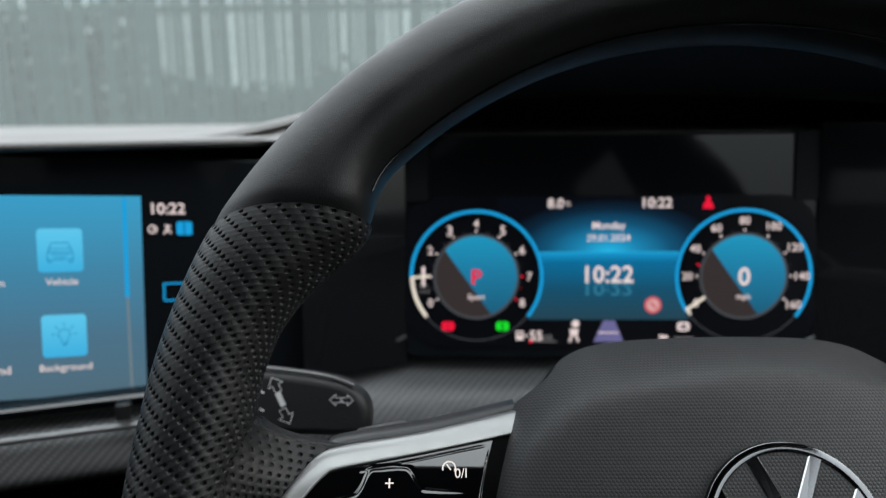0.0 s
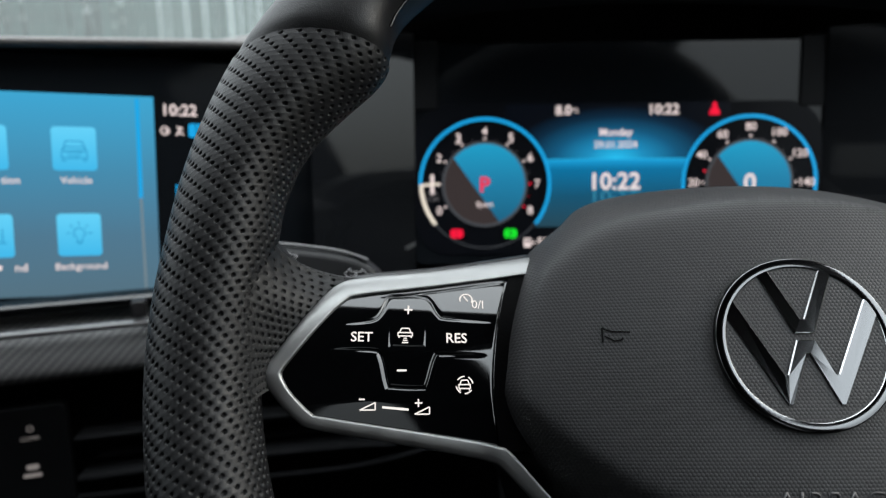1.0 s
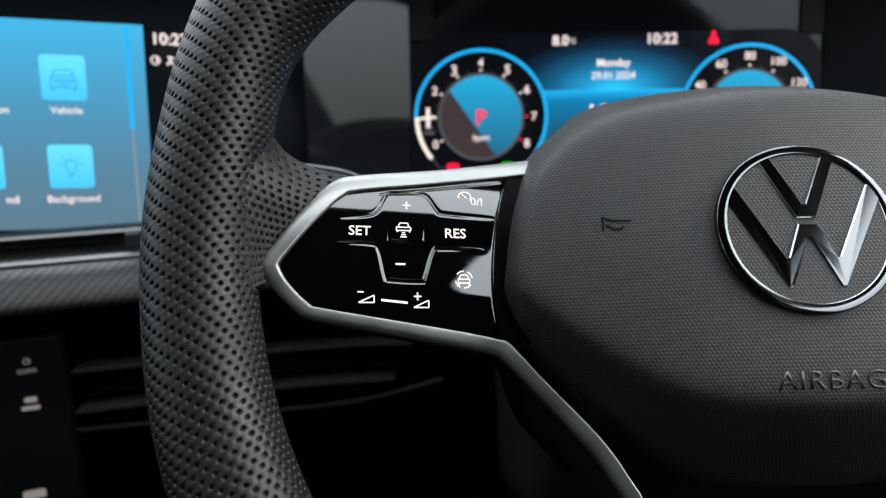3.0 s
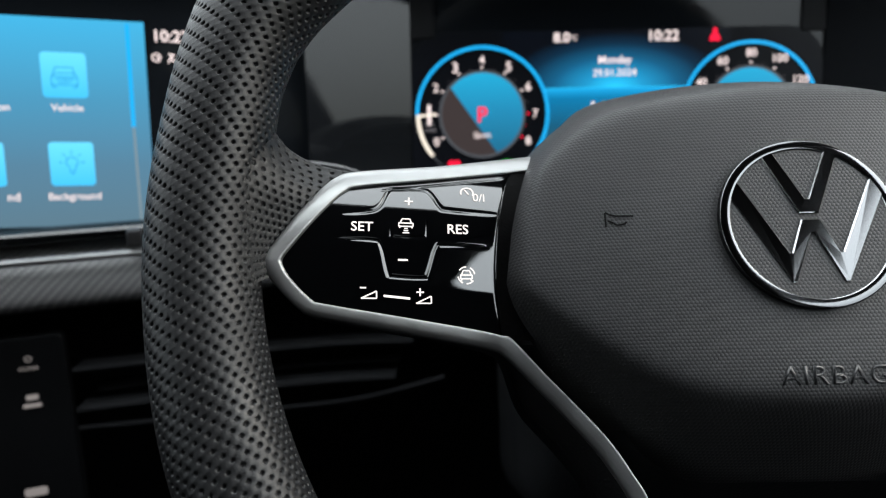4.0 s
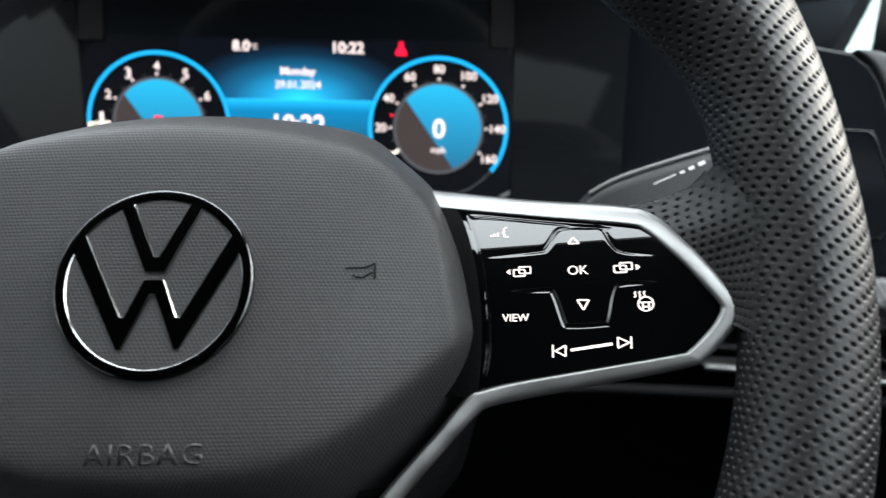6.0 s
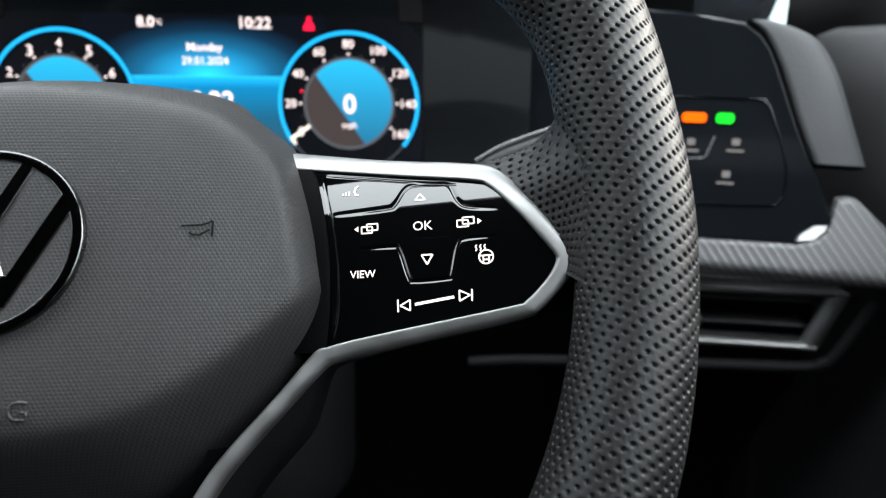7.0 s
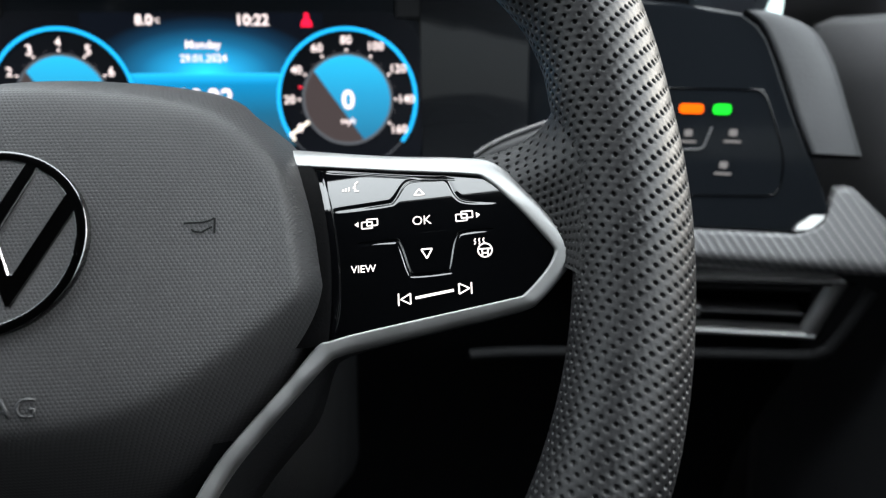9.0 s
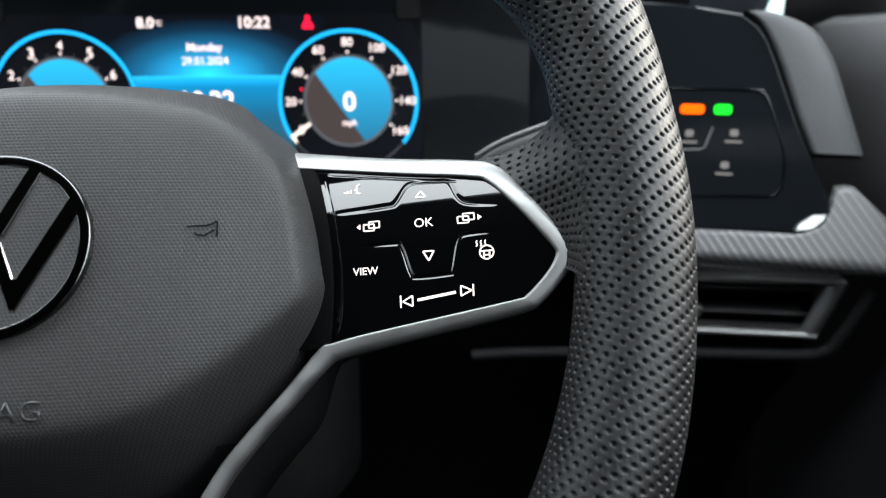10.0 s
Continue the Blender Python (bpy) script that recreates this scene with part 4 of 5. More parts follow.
face("8.0", 10.0, -33.5, 45.9, bold=0.02)
face("\u00b0C", 4.2, -26.2, 45.6)
face("10:22", 18.0, 29.4, 45.9, bold=0.02)
face("Monday", 20.6, -0.4, 31.2, bold=0.02)
face("29.01.2024", 27.0, -0.6, 24.2)
face("10:22", 30.0, 0.2, 1.3, bold=0.02)
face("10:22", 29.0, 0.2, -8.2, lit("mirrored_clock", (0.05, 0.32, 0.5), 0.6), 0.01, -8.0)
def disc(name, x, y, r, material, z=0.0006):
    flat(name, [((x + r * math.cos(a)) * mm, (y + r * math.sin(a)) * mm) for a in np.linspace(0, 2 * math.pi, 25)[:-1]], z, material, cluster)


disc("belt_lamp", 60.3, 48.4, 1.5, L_RED)
flat("belt_lamp", [(x * mm, y * mm) for x, y in ((57.0, 42.0), (63.6, 42.0), (63.4, 44.2), (62.2, 46.4), (61.0, 47.2), (59.6, 47.2), (58.4, 46.4), (57.2, 44.2))], 0.0008, L_RED, cluster)


L_PINK = lit("limit_sign", (0.75, 0.12, 0.14), 0.8)
L_PALE = lit("limit_sign_face", (0.8, 0.45, 0.45), 0.8)
L_LILAC = lit("lane_lilac", (0.20, 0.19, 0.42), 0.7)
disc("limit_sign", 27.4, -18.1, 5.4, L_PINK)
disc("limit_sign_face", 27.4, -18.1, 3.9, L_PALE, 0.0008)
flat("limit_sign_bar", [(x * mm, y * mm) for x, y in bar2(25.6, -16.2, 29.2, -20.0, 1.3)], 0.001, L_PINK, cluster)
for x, m in ((-101.0, L_RED), (-66.6, L_GREEN)):
    flat("warning_lamp", [((x + a) * mm, (b - 31.5) * mm) for a, b in ((-4, 1.6), (-2.8, 2.9), (2.8, 2.9), (4, 1.6), (4, -1.6), (2.8, -2.9), (-2.8, -2.9), (-4, -1.6))], 0.0008, m, cluster)
    arc_band("warning_lamp", (x * mm, -0.0315), 0.0036, 0.0042, -40, 40, 0.0009, m, cluster, steps=8)
L_BLACK = mat("display_black", (0.002, 0.002, 0.002), 0.4)
face("S", 2.4, -66.6, -31.5, L_BLACK, 0.02).location.z = 0.0006
face("!", 0.8, -101.0, -31.5, L_BLACK, 0.02).location.z = 0.0006
flat("lane_picture", [(x * mm, y * mm) for x, y in ((-9.5, -41.6), (9.5, -41.6), (4.0, -27.9), (-3.2, -27.9))], 0.0004, L_LILAC, cluster)
flat("lane_line", [(x * mm, y * mm) for x, y in bar2(-6.5, -35.6, 6.6, -35.6, 0.7)], 0.0006, L_TEXT, cluster)
face("55", 8.0, -45.4, -37.6, None, 0.02)
face("mi", 5.0, -38.0, -38.2, L_DIM)
flat("fuel_bar", [(x * mm, y * mm) for x, y in bar2(-50, -41.2, -32.6, -41.2, 0.8)], 0.0006, L_DIM, cluster)
flat("fuel_bar", [(x * mm, y * mm) for x, y in bar2(-50, -41.2, -47.4, -41.2, 1.4)], 0.0008, L_RED, cluster)
flat("fuel_symbol", [(x * mm, y * mm) for x, y in ((-58, -40.4), (-53.4, -40.4), (-53.4, -34.6), (-58, -34.6))], 0.0006, L_TEXT, cluster)
flat("fuel_symbol", [(x * mm, y * mm) for x, y in ((-57, -37.4), (-54.4, -37.4), (-54.4, -35.6), (-57, -35.6))], 0.0008, L_BLACK, cluster)
disc("fuel_symbol", -51.6, -37.6, 0.9, L_TEXT)
# a driver-break sign, as plain blots
disc("break_sign", -20.6, -30.0, 2.4, L_TEXT)
flat("break_sign", [(x * mm, y * mm) for x, y in ((-24.6, -33.4), (-18.4, -33.4), (-19.4, -37.2), (-23.6, -37.2))], 0.0007, L_TEXT, cluster)
flat("break_sign", [(x * mm, y * mm) for x, y in bar2(-22.8, -37.0, -24.4, -41.6, 1.4)], 0.0007, L_TEXT, cluster)
flat("break_sign", [(x * mm, y * mm) for x, y in bar2(-20.4, -37.0, -18.8, -41.6, 1.4)], 0.0007, L_TEXT, cluster)
flat("range_sign", [(x * mm, y * mm) for x, y in rounded(42.6, -34.6, 50.4, -28.8, 2.0)], 0.0006, L_TEXT, cluster)
flat("range_sign", [(x * mm, y * mm) for x, y in rounded(44.4, -33.2, 48.6, -30.4, 1.0)], 0.0008, L_DIM, cluster)
flat("range_word", [(x * mm, y * mm) for x, y in bar2(31.5, -38.0, 37.0, -38.6, 2.2)], 0.0006, L_TEXT, cluster)
flat("range_word", [(x * mm, y * mm) for x, y in bar2(41.0, -39.0, 53.0, -39.0, 1.4)], 0.0006, L_DIM, cluster)
for x in (-0.131, 0.124):
    flat("clip", [(x + a * mm, (b - 40) * mm) for a, b in ((-3.5, 0.0), (3.0, 3.4), (3.2, 1.2), (-2.0, -1.8))], 0.001, M_SATIN, cluster)

# ---- centre touch screen ----
SCREEN = Matrix.Translation((-0.1862, 0.3772, 1.1080)) @ pose(0, 0, 0, 87, 0, 20) @ pose(0, 0, 0, 0, 0, -3)
screen = thing("touch_screen", SCREEN, "centre touch screen showing a blue menu of square tiles", "touch screen")
slab("screen_glass", rounded(-0.245, -0.1215, 0.105, 0.022, 0.006), -0.012, -0.0004, 0.0015, M_GLASS, screen, "black display glass")
MENU = lit_fade("menu_blue", [(0.0, (0.085, 0.155, 0.205)), (0.30, (0.074, 0.175, 0.26)), (0.62, (0.056, 0.24, 0.39)), (1.0, (0.045, 0.355, 0.60))], 0.95)
TILE = lit_fade("tile_cyan", [(0.0, (0.05, 0.45, 0.77)), (1.0, (0.12, 0.60, 0.88))], 0.95)
L_TRACK = lit("scroll_track", (0.28, 0.36, 0.40), 0.6)
L_LINE = lit("tile_line", (0.004, 0.20, 0.42), 0.9)
flat("menu", [(-0.212, -0.1145), (0.0, -0.1145), (0.0, 0.0), (-0.212, 0.0)], 0.0, MENU, screen, "", (-0.212, -0.1145, 0.0, 0.0))
flat("scroll_bar", bar2(-0.0087, -0.0015, -0.0087, -0.0582, 0.0022), 0.0003, L_CYAN, screen)
flat("scroll_bar", bar2(-0.0087, -0.0582, -0.0080, -0.1117, 0.0012), 0.0003, L_TRACK, screen)


def tile(x, y, word, width, picture):
    ob = slab("menu_tile", rounded(x - 0.0113, y - 0.0122, x + 0.0113, y + 0.0122, 0.0022), 0.0001, 0.0004, 0, TILE, screen, "", False)
    layer = ob.data.uv_layers.new(name="UVMap")
    for l in ob.data.loops:
        c = ob.data.vertices[l.vertex_index].co
        layer.data[l.index].uv = ((c.x - x + 0.0113) / 0.0226, (c.y - y + 0.0122) / 0.0244)
    for pts in picture:
        for a, b in zip(pts, pts[1:]):
            flat("picture_line", bar2(x + a[0] * mm, y + a[1] * mm, x + b[0] * mm, y + b[1] * mm, 0.00045), 0.0007, L_LINE, ob)
    if word:
        lettering("tile_word", word, width * mm, (x + 0.0002, y - 0.0176 - (0.0012 if "g" in word else 0), 0.0005), L_TEXT, ob, bold=0.008)


CAR = [[(-6, -1), (-4.2, 4.2), (4.2, 4.2), (6, -1)], [(-6.4, -1), (6.4, -1), (6.4, -5.2), (-6.4, -5.2), (-6.4, -1)], [(-4.6, -2.2), (4.6, -2.2)], [(-3, -3.8), (3, -3.8)], [(-5.2, 1), (5.2, 1)], [(-6, -5.2), (-6, -6.6), (-4, -6.6)], [(6, -5.2), (6, -6.6), (4, -6.6)]]
BULB = [[(3.0 * math.cos(a), 1.0 + 3.0 * math.sin(a)) for a in np.linspace(-1.0, 4.14, 12)], [(-1.4, -2.0), (-1.2, -4.2), (1.2, -4.2), (1.4, -2.0)], [(-1.0, -5.2), (1.0, -5.2)]] + [[(4.6 * math.cos(a), 1.0 + 4.6 * math.sin(a)), (6.6 * math.cos(a), 1.0 + 6.6 * math.sin(a))] for a in (0, 0.8, 1.57, 2.34, 3.14)]
tile(-0.0421, -0.0304, "Vehicle", 16.2, CAR)
tile(-0.0419, -0.0792, "Background", 26.5, BULB)
tile(-0.0862, -0.0304, "", 0, [])
tile(-0.0862, -0.0792, "", 0, [[(4, -4), (8, -4)], [(6, -4), (6, 4)]])
lettering("tile_word", "tion", 0.0092, (-0.0745, -0.0482, 0.0005), L_TEXT, screen, bold=0.008)
lettering("tile_word", "nd", 0.0060, (-0.0722, -0.0972, 0.0005), L_TEXT, screen, bold=0.008)
for y in (-0.0482, -0.0972):
    flat("tile_word_bar", rounded(-0.0985, y - 0.0014, -0.0815, y + 0.0014, 0.0008, 2), 0.0005, L_TEXT, screen)
lettering("clock_word", "10:22", 0.0182, (0.0145, -0.0070, 0.0004), L_TEXT, screen, bold=0.02)
arc_band("status_symbol", (0.0057, -0.0190), 0.0018, 0.0026, 0, 360, 0.0004, L_TEXT, screen, steps=20)
flat("status_symbol", [(0.0057 + x * mm, -0.0190 + y * mm) for x, y in ((0, -1.6), (1.6, 0), (0.6, 1.6))], 0.0004, L_TEXT, screen)
for x0, y0, x1, y1 in ((12.2, -16.8, 15.6, -17.6), (14.0, -17.0, 13.2, -19.6), (13.2, -19.6, 11.8, -21.6), (13.6, -19.4, 15.8, -21.2)):
    flat("status_symbol", bar2(x0 * mm, y0 * mm, x1 * mm, y1 * mm, 0.0010), 0.0004, L_TEXT, screen)
flat("status_tile", rounded(0.0186, -0.0226, 0.0272, -0.0146, 0.0014), 0.0004, L_CYAN, screen)
lettering("status_word", "1", 0.0011, (0.0229, -0.0187, 0.0008), L_LINE, screen)
for a, b in (((0.0110, -0.0510), (0.0240, -0.0510)), ((0.0110, -0.0610), (0.0240, -0.0610)), ((0.0110, -0.0506), (0.0110, -0.0614))):
    flat("home_outline", bar2(*a, *b, 0.0010), 0.0004, L_CYAN, screen)

# ---- dashboard ----
dash = thing("dashboard", pose(0, 0.40, 0.95), "black dashboard with woven trim strip, air vents and a hooded top", "dashboard", kind="structure")


def front(x):
    """How far ahead the trim's face lies, across the car."""
    left = 0.352 + 0.364 * (x + 0.19)
    right = 0.372 - 0.40 * (x - 0.35)
    mid = 0.395
    k = 0.012
    a = mid - k * math.log(1 + math.exp((mid - left) / k))
    return a - k * math.log(1 + math.exp((a - right) / k))


def on_dash(name, profile, x0, x1, material, label="", steps=70, uv=False, close=False):
    """A moulding across the car: profile is a list of (towards the windscreen, up)."""
    rows, uvs = [], []
    for i in range(steps + 1):
        x = x0 + (x1 - x0) * i / steps
        y = front(x)
        rows.append([(x, y + a - 0.40, z - 0.95) for a, z in profile])
        run, line = 0.0, []
        for k, (a, z) in enumerate(profile):
            if k:
                run += math.hypot(a - profile[k - 1][0], z - profile[k - 1][1])
            line.append((x, run))
        uvs.append(line)
    return sheet(name, rows, material, dash, label, uv=uvs if uv else None, close=close)


def hump(x):
    """How far the hood over the instruments rises at x, 0 to 1."""
    t = clamp(abs(x - 0.0885) / (0.262 if x < 0.0885 else 0.42))
    return 0.5 + 0.5 * math.cos(math.pi * t)


X0, X1 = -0.98, 0.46
on_dash("trim_strip", [(0.055, 1.000), (0.03, 0.993), (0.012, 0.985), (0.004, 0.979), (-0.004, 0.968), (-0.008, 0.960), (-0.005, 0.954), (0.012, 0.951)], X0, 0.325, M_WEAVE, "dark woven-pattern trim strip", uv=True)
on_dash("chrome_line", [(-0.003, 0.9838), (-0.0058, 0.9828), (-0.0062, 0.9806), (-0.003, 0.9794)], X0, -0.10, M_PEWTER, "thin pewter line")
on_dash("shelf", [(0.03, 0.996), (0.012, 0.997), (0.004, 0.9945), (0.004, 0.990), (0.012, 0.988)], X0, -0.10, M_PIANO, "glossy black strip below the screen")
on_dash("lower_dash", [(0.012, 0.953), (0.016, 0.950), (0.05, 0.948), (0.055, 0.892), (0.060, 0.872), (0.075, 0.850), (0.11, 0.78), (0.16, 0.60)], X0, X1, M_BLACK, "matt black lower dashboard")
on_dash("fascia", [(0.055, 1.000), (0.075, 1.003), (0.082, 1.05), (0.088, 1.133)], X0, 0.388, M_DARK, "black fascia between the displays")
tab = slab("slider_tab", rounded(-0.004, -0.005, 0.004, 0.005, 0.0015), 0.0, 0.006, 0.0015, M_STALK, dash, "small black slider tab")
tab.matrix_local = Matrix.Translation((-0.194, front(-0.194) - 0.40, 0.0405)) @ pose(0, 0, 0, 90, 0, 20)
# the padded top, running to the windscreen
rows = []
for i in range(61):
    x = X0 + (0.388 - X0) * i / 60
    y = front(x) + 0.05 * ease((hump(x) - 0.02) / 0.25)
    rows.append([(x, a - 0.40, z - 0.95) for a, z in ((y + 0.085, 1.135), (y + 0.018, 1.1345), (y + 0.014, 1.1370), (y + 0.016, 1.1395), (y + 0.024, 1.1404), (y + 0.10, 1.1410), (0.62, 1.1425), (0.80, 1.1435), (1.02, 1.1435))])
sheet("top_pad", rows, M_TOP, dash, "grained grey dashboard top")


# hood over the cluster
rows = []
for i in range(61):
    x = 0.0885 + (0.262 * (i / 30 - 1) if i < 30 else 0.37 * (i / 30 - 1))
    h = 1.139 + 0.058 * hump(x) ** 0.8
    b = 0.055 * hump(x)
    # the flanks lean back, the middle overhangs
    k = ease((0.55 - hump(x)) / 0.35)
    g = 0.045 * k * min(1.0, hump(x) * 6)
    rows.append([(x, a - 0.40, z - 0.95) for a, z in ((0.44 - 0.04 * k, min(h - 0.008, 1.143 + 0.02 * hump(x)) * (1 - k) + 1.138 * k), (0.405 - b + g, h - 0.006), (0.398 - b + g, h - 0.003), (0.400 - b + g, h), (0.41 - b + g, h + 0.002), (0.50, h - 0.004), (0.60, 1.142 + 0.02 * hump(x)), (0.70, 1.128))])
# underside colour is lifted to bluish grey for haze and the displays' light
under = sheet("hood_underside", [r[:3] for r in rows], M_HOOD, dash, "underside of the hood, coloured bluish for haze and display light")
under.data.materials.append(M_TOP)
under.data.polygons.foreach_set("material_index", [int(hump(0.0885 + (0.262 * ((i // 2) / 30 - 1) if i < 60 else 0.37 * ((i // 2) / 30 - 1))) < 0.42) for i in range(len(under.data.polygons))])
sheet("cluster_hood", [r[2:] for r in rows], M_TOP, dash, "grained grey hood over the instruments")
for s in (1, -1):
    rows = []
    for k in range(9):
        z = 0.995 + 0.15 * k / 8 - 0.95
        y = 0.012 * k / 8 + 0.002
        rows.append([(0.0885 + s * a, y + b, z) for a, b in ((0.126, 0.030), (0.1275, 0.0095), (0.150, 0.0000), (0.188, -0.0165), (0.194, 0.004))])
    sheet("hood_cheek", rows, M_CHEEK, dash, "glossy black panel beside the cluster", smooth=False)


# ---- air vents ----
def vent(name, x0, x1, z0, z1, label, slats, rim, rise=0.0):
    ob = thing(name, pose((x0 + x1) / 2, front((x0 + x1) / 2), (z0 + z1) / 2), label, "air vent", "dashboard air vents")
    cx, cy, cz = (x0 + x1) / 2, front((x0 + x1) / 2), (z0 + z1) / 2

    def strip(nm, z, depth, th, a, b, m, lb=""):
        rows = []
        for i in range(13):
            x = a + (b - a) * i / 12
            y = front(x) + depth
            rows.append([(x - cx, y - cy + p, z - cz + q + rise * (x - cx)) for p, q in ((0.0, -th / 2), (-0.0012, 0.0), (0.0, th / 2), (0.012, th / 2 + 0.001), (0.012, -th / 2 + 0.001))])
        sheet(nm, rows, m, ob, lb, close=True)

    # vents left of the wheel take darker plastic, which paints their shadow
    for k in range(slats):
        strip("slat", z0 + (z1 - z0) * (k + 0.5) / slats, 0.012, 0.003, x0 + 0.004, x1 - 0.006, M_DARK if x0 < 0 else M_STALK)
    strip("lower_rim", z0, -0.002, 0.0034, x0, x1 - 0.008, rim, "satin silver lower edge" if rim is M_SATIN else "")
    strip("upper_rim", z1, 0.0, 0.0024, x0, x1 + 0.004, M_DARK if x0 < 0 else M_STALK, "black upper edge")
    return ob, cx, cy, cz


v1, cx, cy, cz = vent("air_vent", 0.335, 0.444, 0.9195, 0.9510, "black slatted air vent with a silver lower edge", 2, M_SATIN, 0.075)
rows = []
for x, z in ((0.4450, 0.9558), (0.4415, 0.9450), (0.4378, 0.9335), (0.4350, 0.9243)):
    rows.append([(x - cx + a, front(x) - cy + b, z - cz) for a, b in ((0.0042, 0.004), (0.0036, -0.0022), (0.0018, -0.0030), (-0.0034, -0.0022), (-0.0042, 0.006))])
sheet("end_rim", rows, M_PEWTER, v1, "dark satin end piece")
slab("thumb_tab", rounded(-0.008, -0.0036, 0.008, 0.0036, 0.0015), 0.0, 0.008, 0.001, M_PEWTER, v1).matrix_local = Matrix.Translation((0.3735 - cx, front(0.3735) + 0.006 - cy, 0.9310 - cz)) @ pose(0, 0, 0, 90, 0, -20)
lip = spline([(0.245, front(0.245) - 0.001, 0.8912), (0.275, front(0.275) - 0.001, 0.8935), (0.335, front(0.335) - 0.001, 0.8985), (0.378, front(0.378) - 0.001, 0.9035), (0.430, front(0.430) - 0.001, 0.9100), (0.440, front(0.440) - 0.002, 0.9140), (0.4460, front(0.446) - 0.002, 0.9215), (0.4590, front(0.459) - 0.002, 0.9545)], 6)
tube("surround", [(p.x - cx, p.y - cy, p.z - cz) for p in lip], 0.0036, M_LIP, v1, "black moulded surround", 10)
v2, cx, cy, cz = vent("air_vent", -0.234, -0.045, 0.8870, 0.9115, "black slatted centre air vent in shadow", 2, M_DARK, -0.03)
lip = spline([(-0.50, front(-0.50), 0.8920), (-0.273, front(-0.273), 0.8802), (-0.197, front(-0.197), 0.8751), (-0.126, front(-0.126), 0.8706), (-0.075, front(-0.075), 0.8709), (-0.021, front(-0.021), 0.8824)], 6)
tube("surround", [(p.x - cx, p.y - cy, p.z - cz) for p in lip], 0.0018, M_DARK, v2, "black moulded lower edge", 8)
vent("air_vent", -0.52, -0.30, 0.884, 0.9115, "black slatted far air vent in shadow", 3, M_STALK)

# climate shortcut keys left of the centre vent
CLIMATE = Matrix.Translation((-0.2535, 0.3225, 0.905)) @ pose(0, 0, 0, 84, 0, 20)
climate = thing("climate_key_panel", CLIMATE, "glossy black climate key panel with small lit words", "control panel")
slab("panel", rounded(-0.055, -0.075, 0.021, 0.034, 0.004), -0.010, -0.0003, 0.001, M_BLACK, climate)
arc_band("symbol", (0.0027, 0.0217), 0.0013, 0.0018, 0, 360, 0.0003, L_KEY := lit("key_lamp", (0.55, 0.5, 0.48), 0.3), climate, steps=16)
lettering("key_word", "CLIMA", 0.0098, (0.0023, 0.0162, 0.0003), L_KEY, climate)
flat("symbol", rounded(-0.0012, -0.0022, 0.0052, 0.0010, 0.001, 3), 0.0003, L_KEY, climate)
flat("key_word", rounded(-0.0032, -0.0066, 0.0062, -0.0042, 0.0008, 3), 0.0003, L_KEY, climate)
flat("symbol", rounded(-0.0090, -0.0592, 0.0030, -0.0540, 0.0018, 3), 0.0003, L_KEY, climate)
flat("red_mark", rounded(-0.0195, -0.0070, -0.0165, -0.0040, 0.0008, 3), 0.0003, L_RED, climate)

# ---- light switch panel, outboard of the wheel ----
LAMPS = Matrix.Translation((0.3770, 0.3600, 1.0480)) @ pose(0, 0, 0, 84, 0, -22)
lamps = thing("light_switch_panel", LAMPS, "glossy black light switch panel with orange and green lamps lit", "switch panel")
lp = [(-0.135, -0.068), (-0.0069, -0.0657), (0.0437, -0.0640), (0.0521, -0.0615), (0.0584, -0.0545), (0.0597, -0.0489), (0.0498, -0.0263), (0.0375, -0.0009), (0.0255, 0.0272), (0.0205, 0.0380), (0.0151, 0.0451), (0.0063, 0.0515), (-0.03, 0.0575), (-0.135, 0.066)]
slab("panel", lp, -0.012, -0.0004, 0.002, M_GLASS, lamps)
edge = [(-0.05, 0.0120), (0.015, 0.0118), (0.0195, 0.0105), (0.0238, 0.0057), (0.0337, -0.0208), (0.0348, -0.0370), (0.0330, -0.0415), (0.0280, -0.0445), (-0.0087, -0.0464), (-0.04, -0.0470)]
tube("key_outline", [(p.x, p.y, 0.0) for p in spline([(x, y, 0) for x, y in edge], 5)], 0.0004, M_PIANO, lamps)
flat("orange_lamp", rounded(-0.0210, -0.0017, -0.0082, 0.0036, 0.002), 0.0004, L_ORANGE, lamps, "orange rear fog lamp light")
flat("green_lamp", rounded(-0.0034, -0.0017, 0.0058, 0.0038, 0.002), 0.0004, L_GREEN, lamps, "green headlamp light")
L_FAINT = lit("faint_key", (0.30, 0.29, 0.29), 0.4)
tube("key_outline", [(-0.0030, -0.0086, 0.0), (-0.0062, -0.0195, 0.0), (-0.0085, -0.0210, 0.0), (-0.0300, -0.0222, 0.0)], 0.0005, M_RIDGE, lamps)
for x, y in ((-0.0149, -0.0137), (0.0081, -0.0128), (0.0050, -0.0305)):
    flat("symbol", rounded(x - 0.0022, y - 0.0004, x + 0.0022, y + 0.0034, 0.001, 3), 0.0004, L_FAINT, lamps)
    flat("key_word", rounded(x - 0.0045, y - 0.0040, x + 0.0045, y - 0.0026, 0.0005, 2), 0.0004, L_FAINT, lamps)
# added chip, tilted upward, gives the sky's reflection on the panel's bevel
corner = slab("corner_glint", [(0.0430, -0.0625), (0.0450, -0.0585), (0.0515, -0.0535), (0.0582, -0.0528), (0.0570, -0.0560), (0.0518, -0.0612)], -0.006, 0.0012, 0.0006, M_SATIN, lamps, "satin chip added for the sky's glint on the lower corner bevel")
for v in corner.data.vertices:
    v.co.z += 0.4 * (-0.0528 - v.co.y)
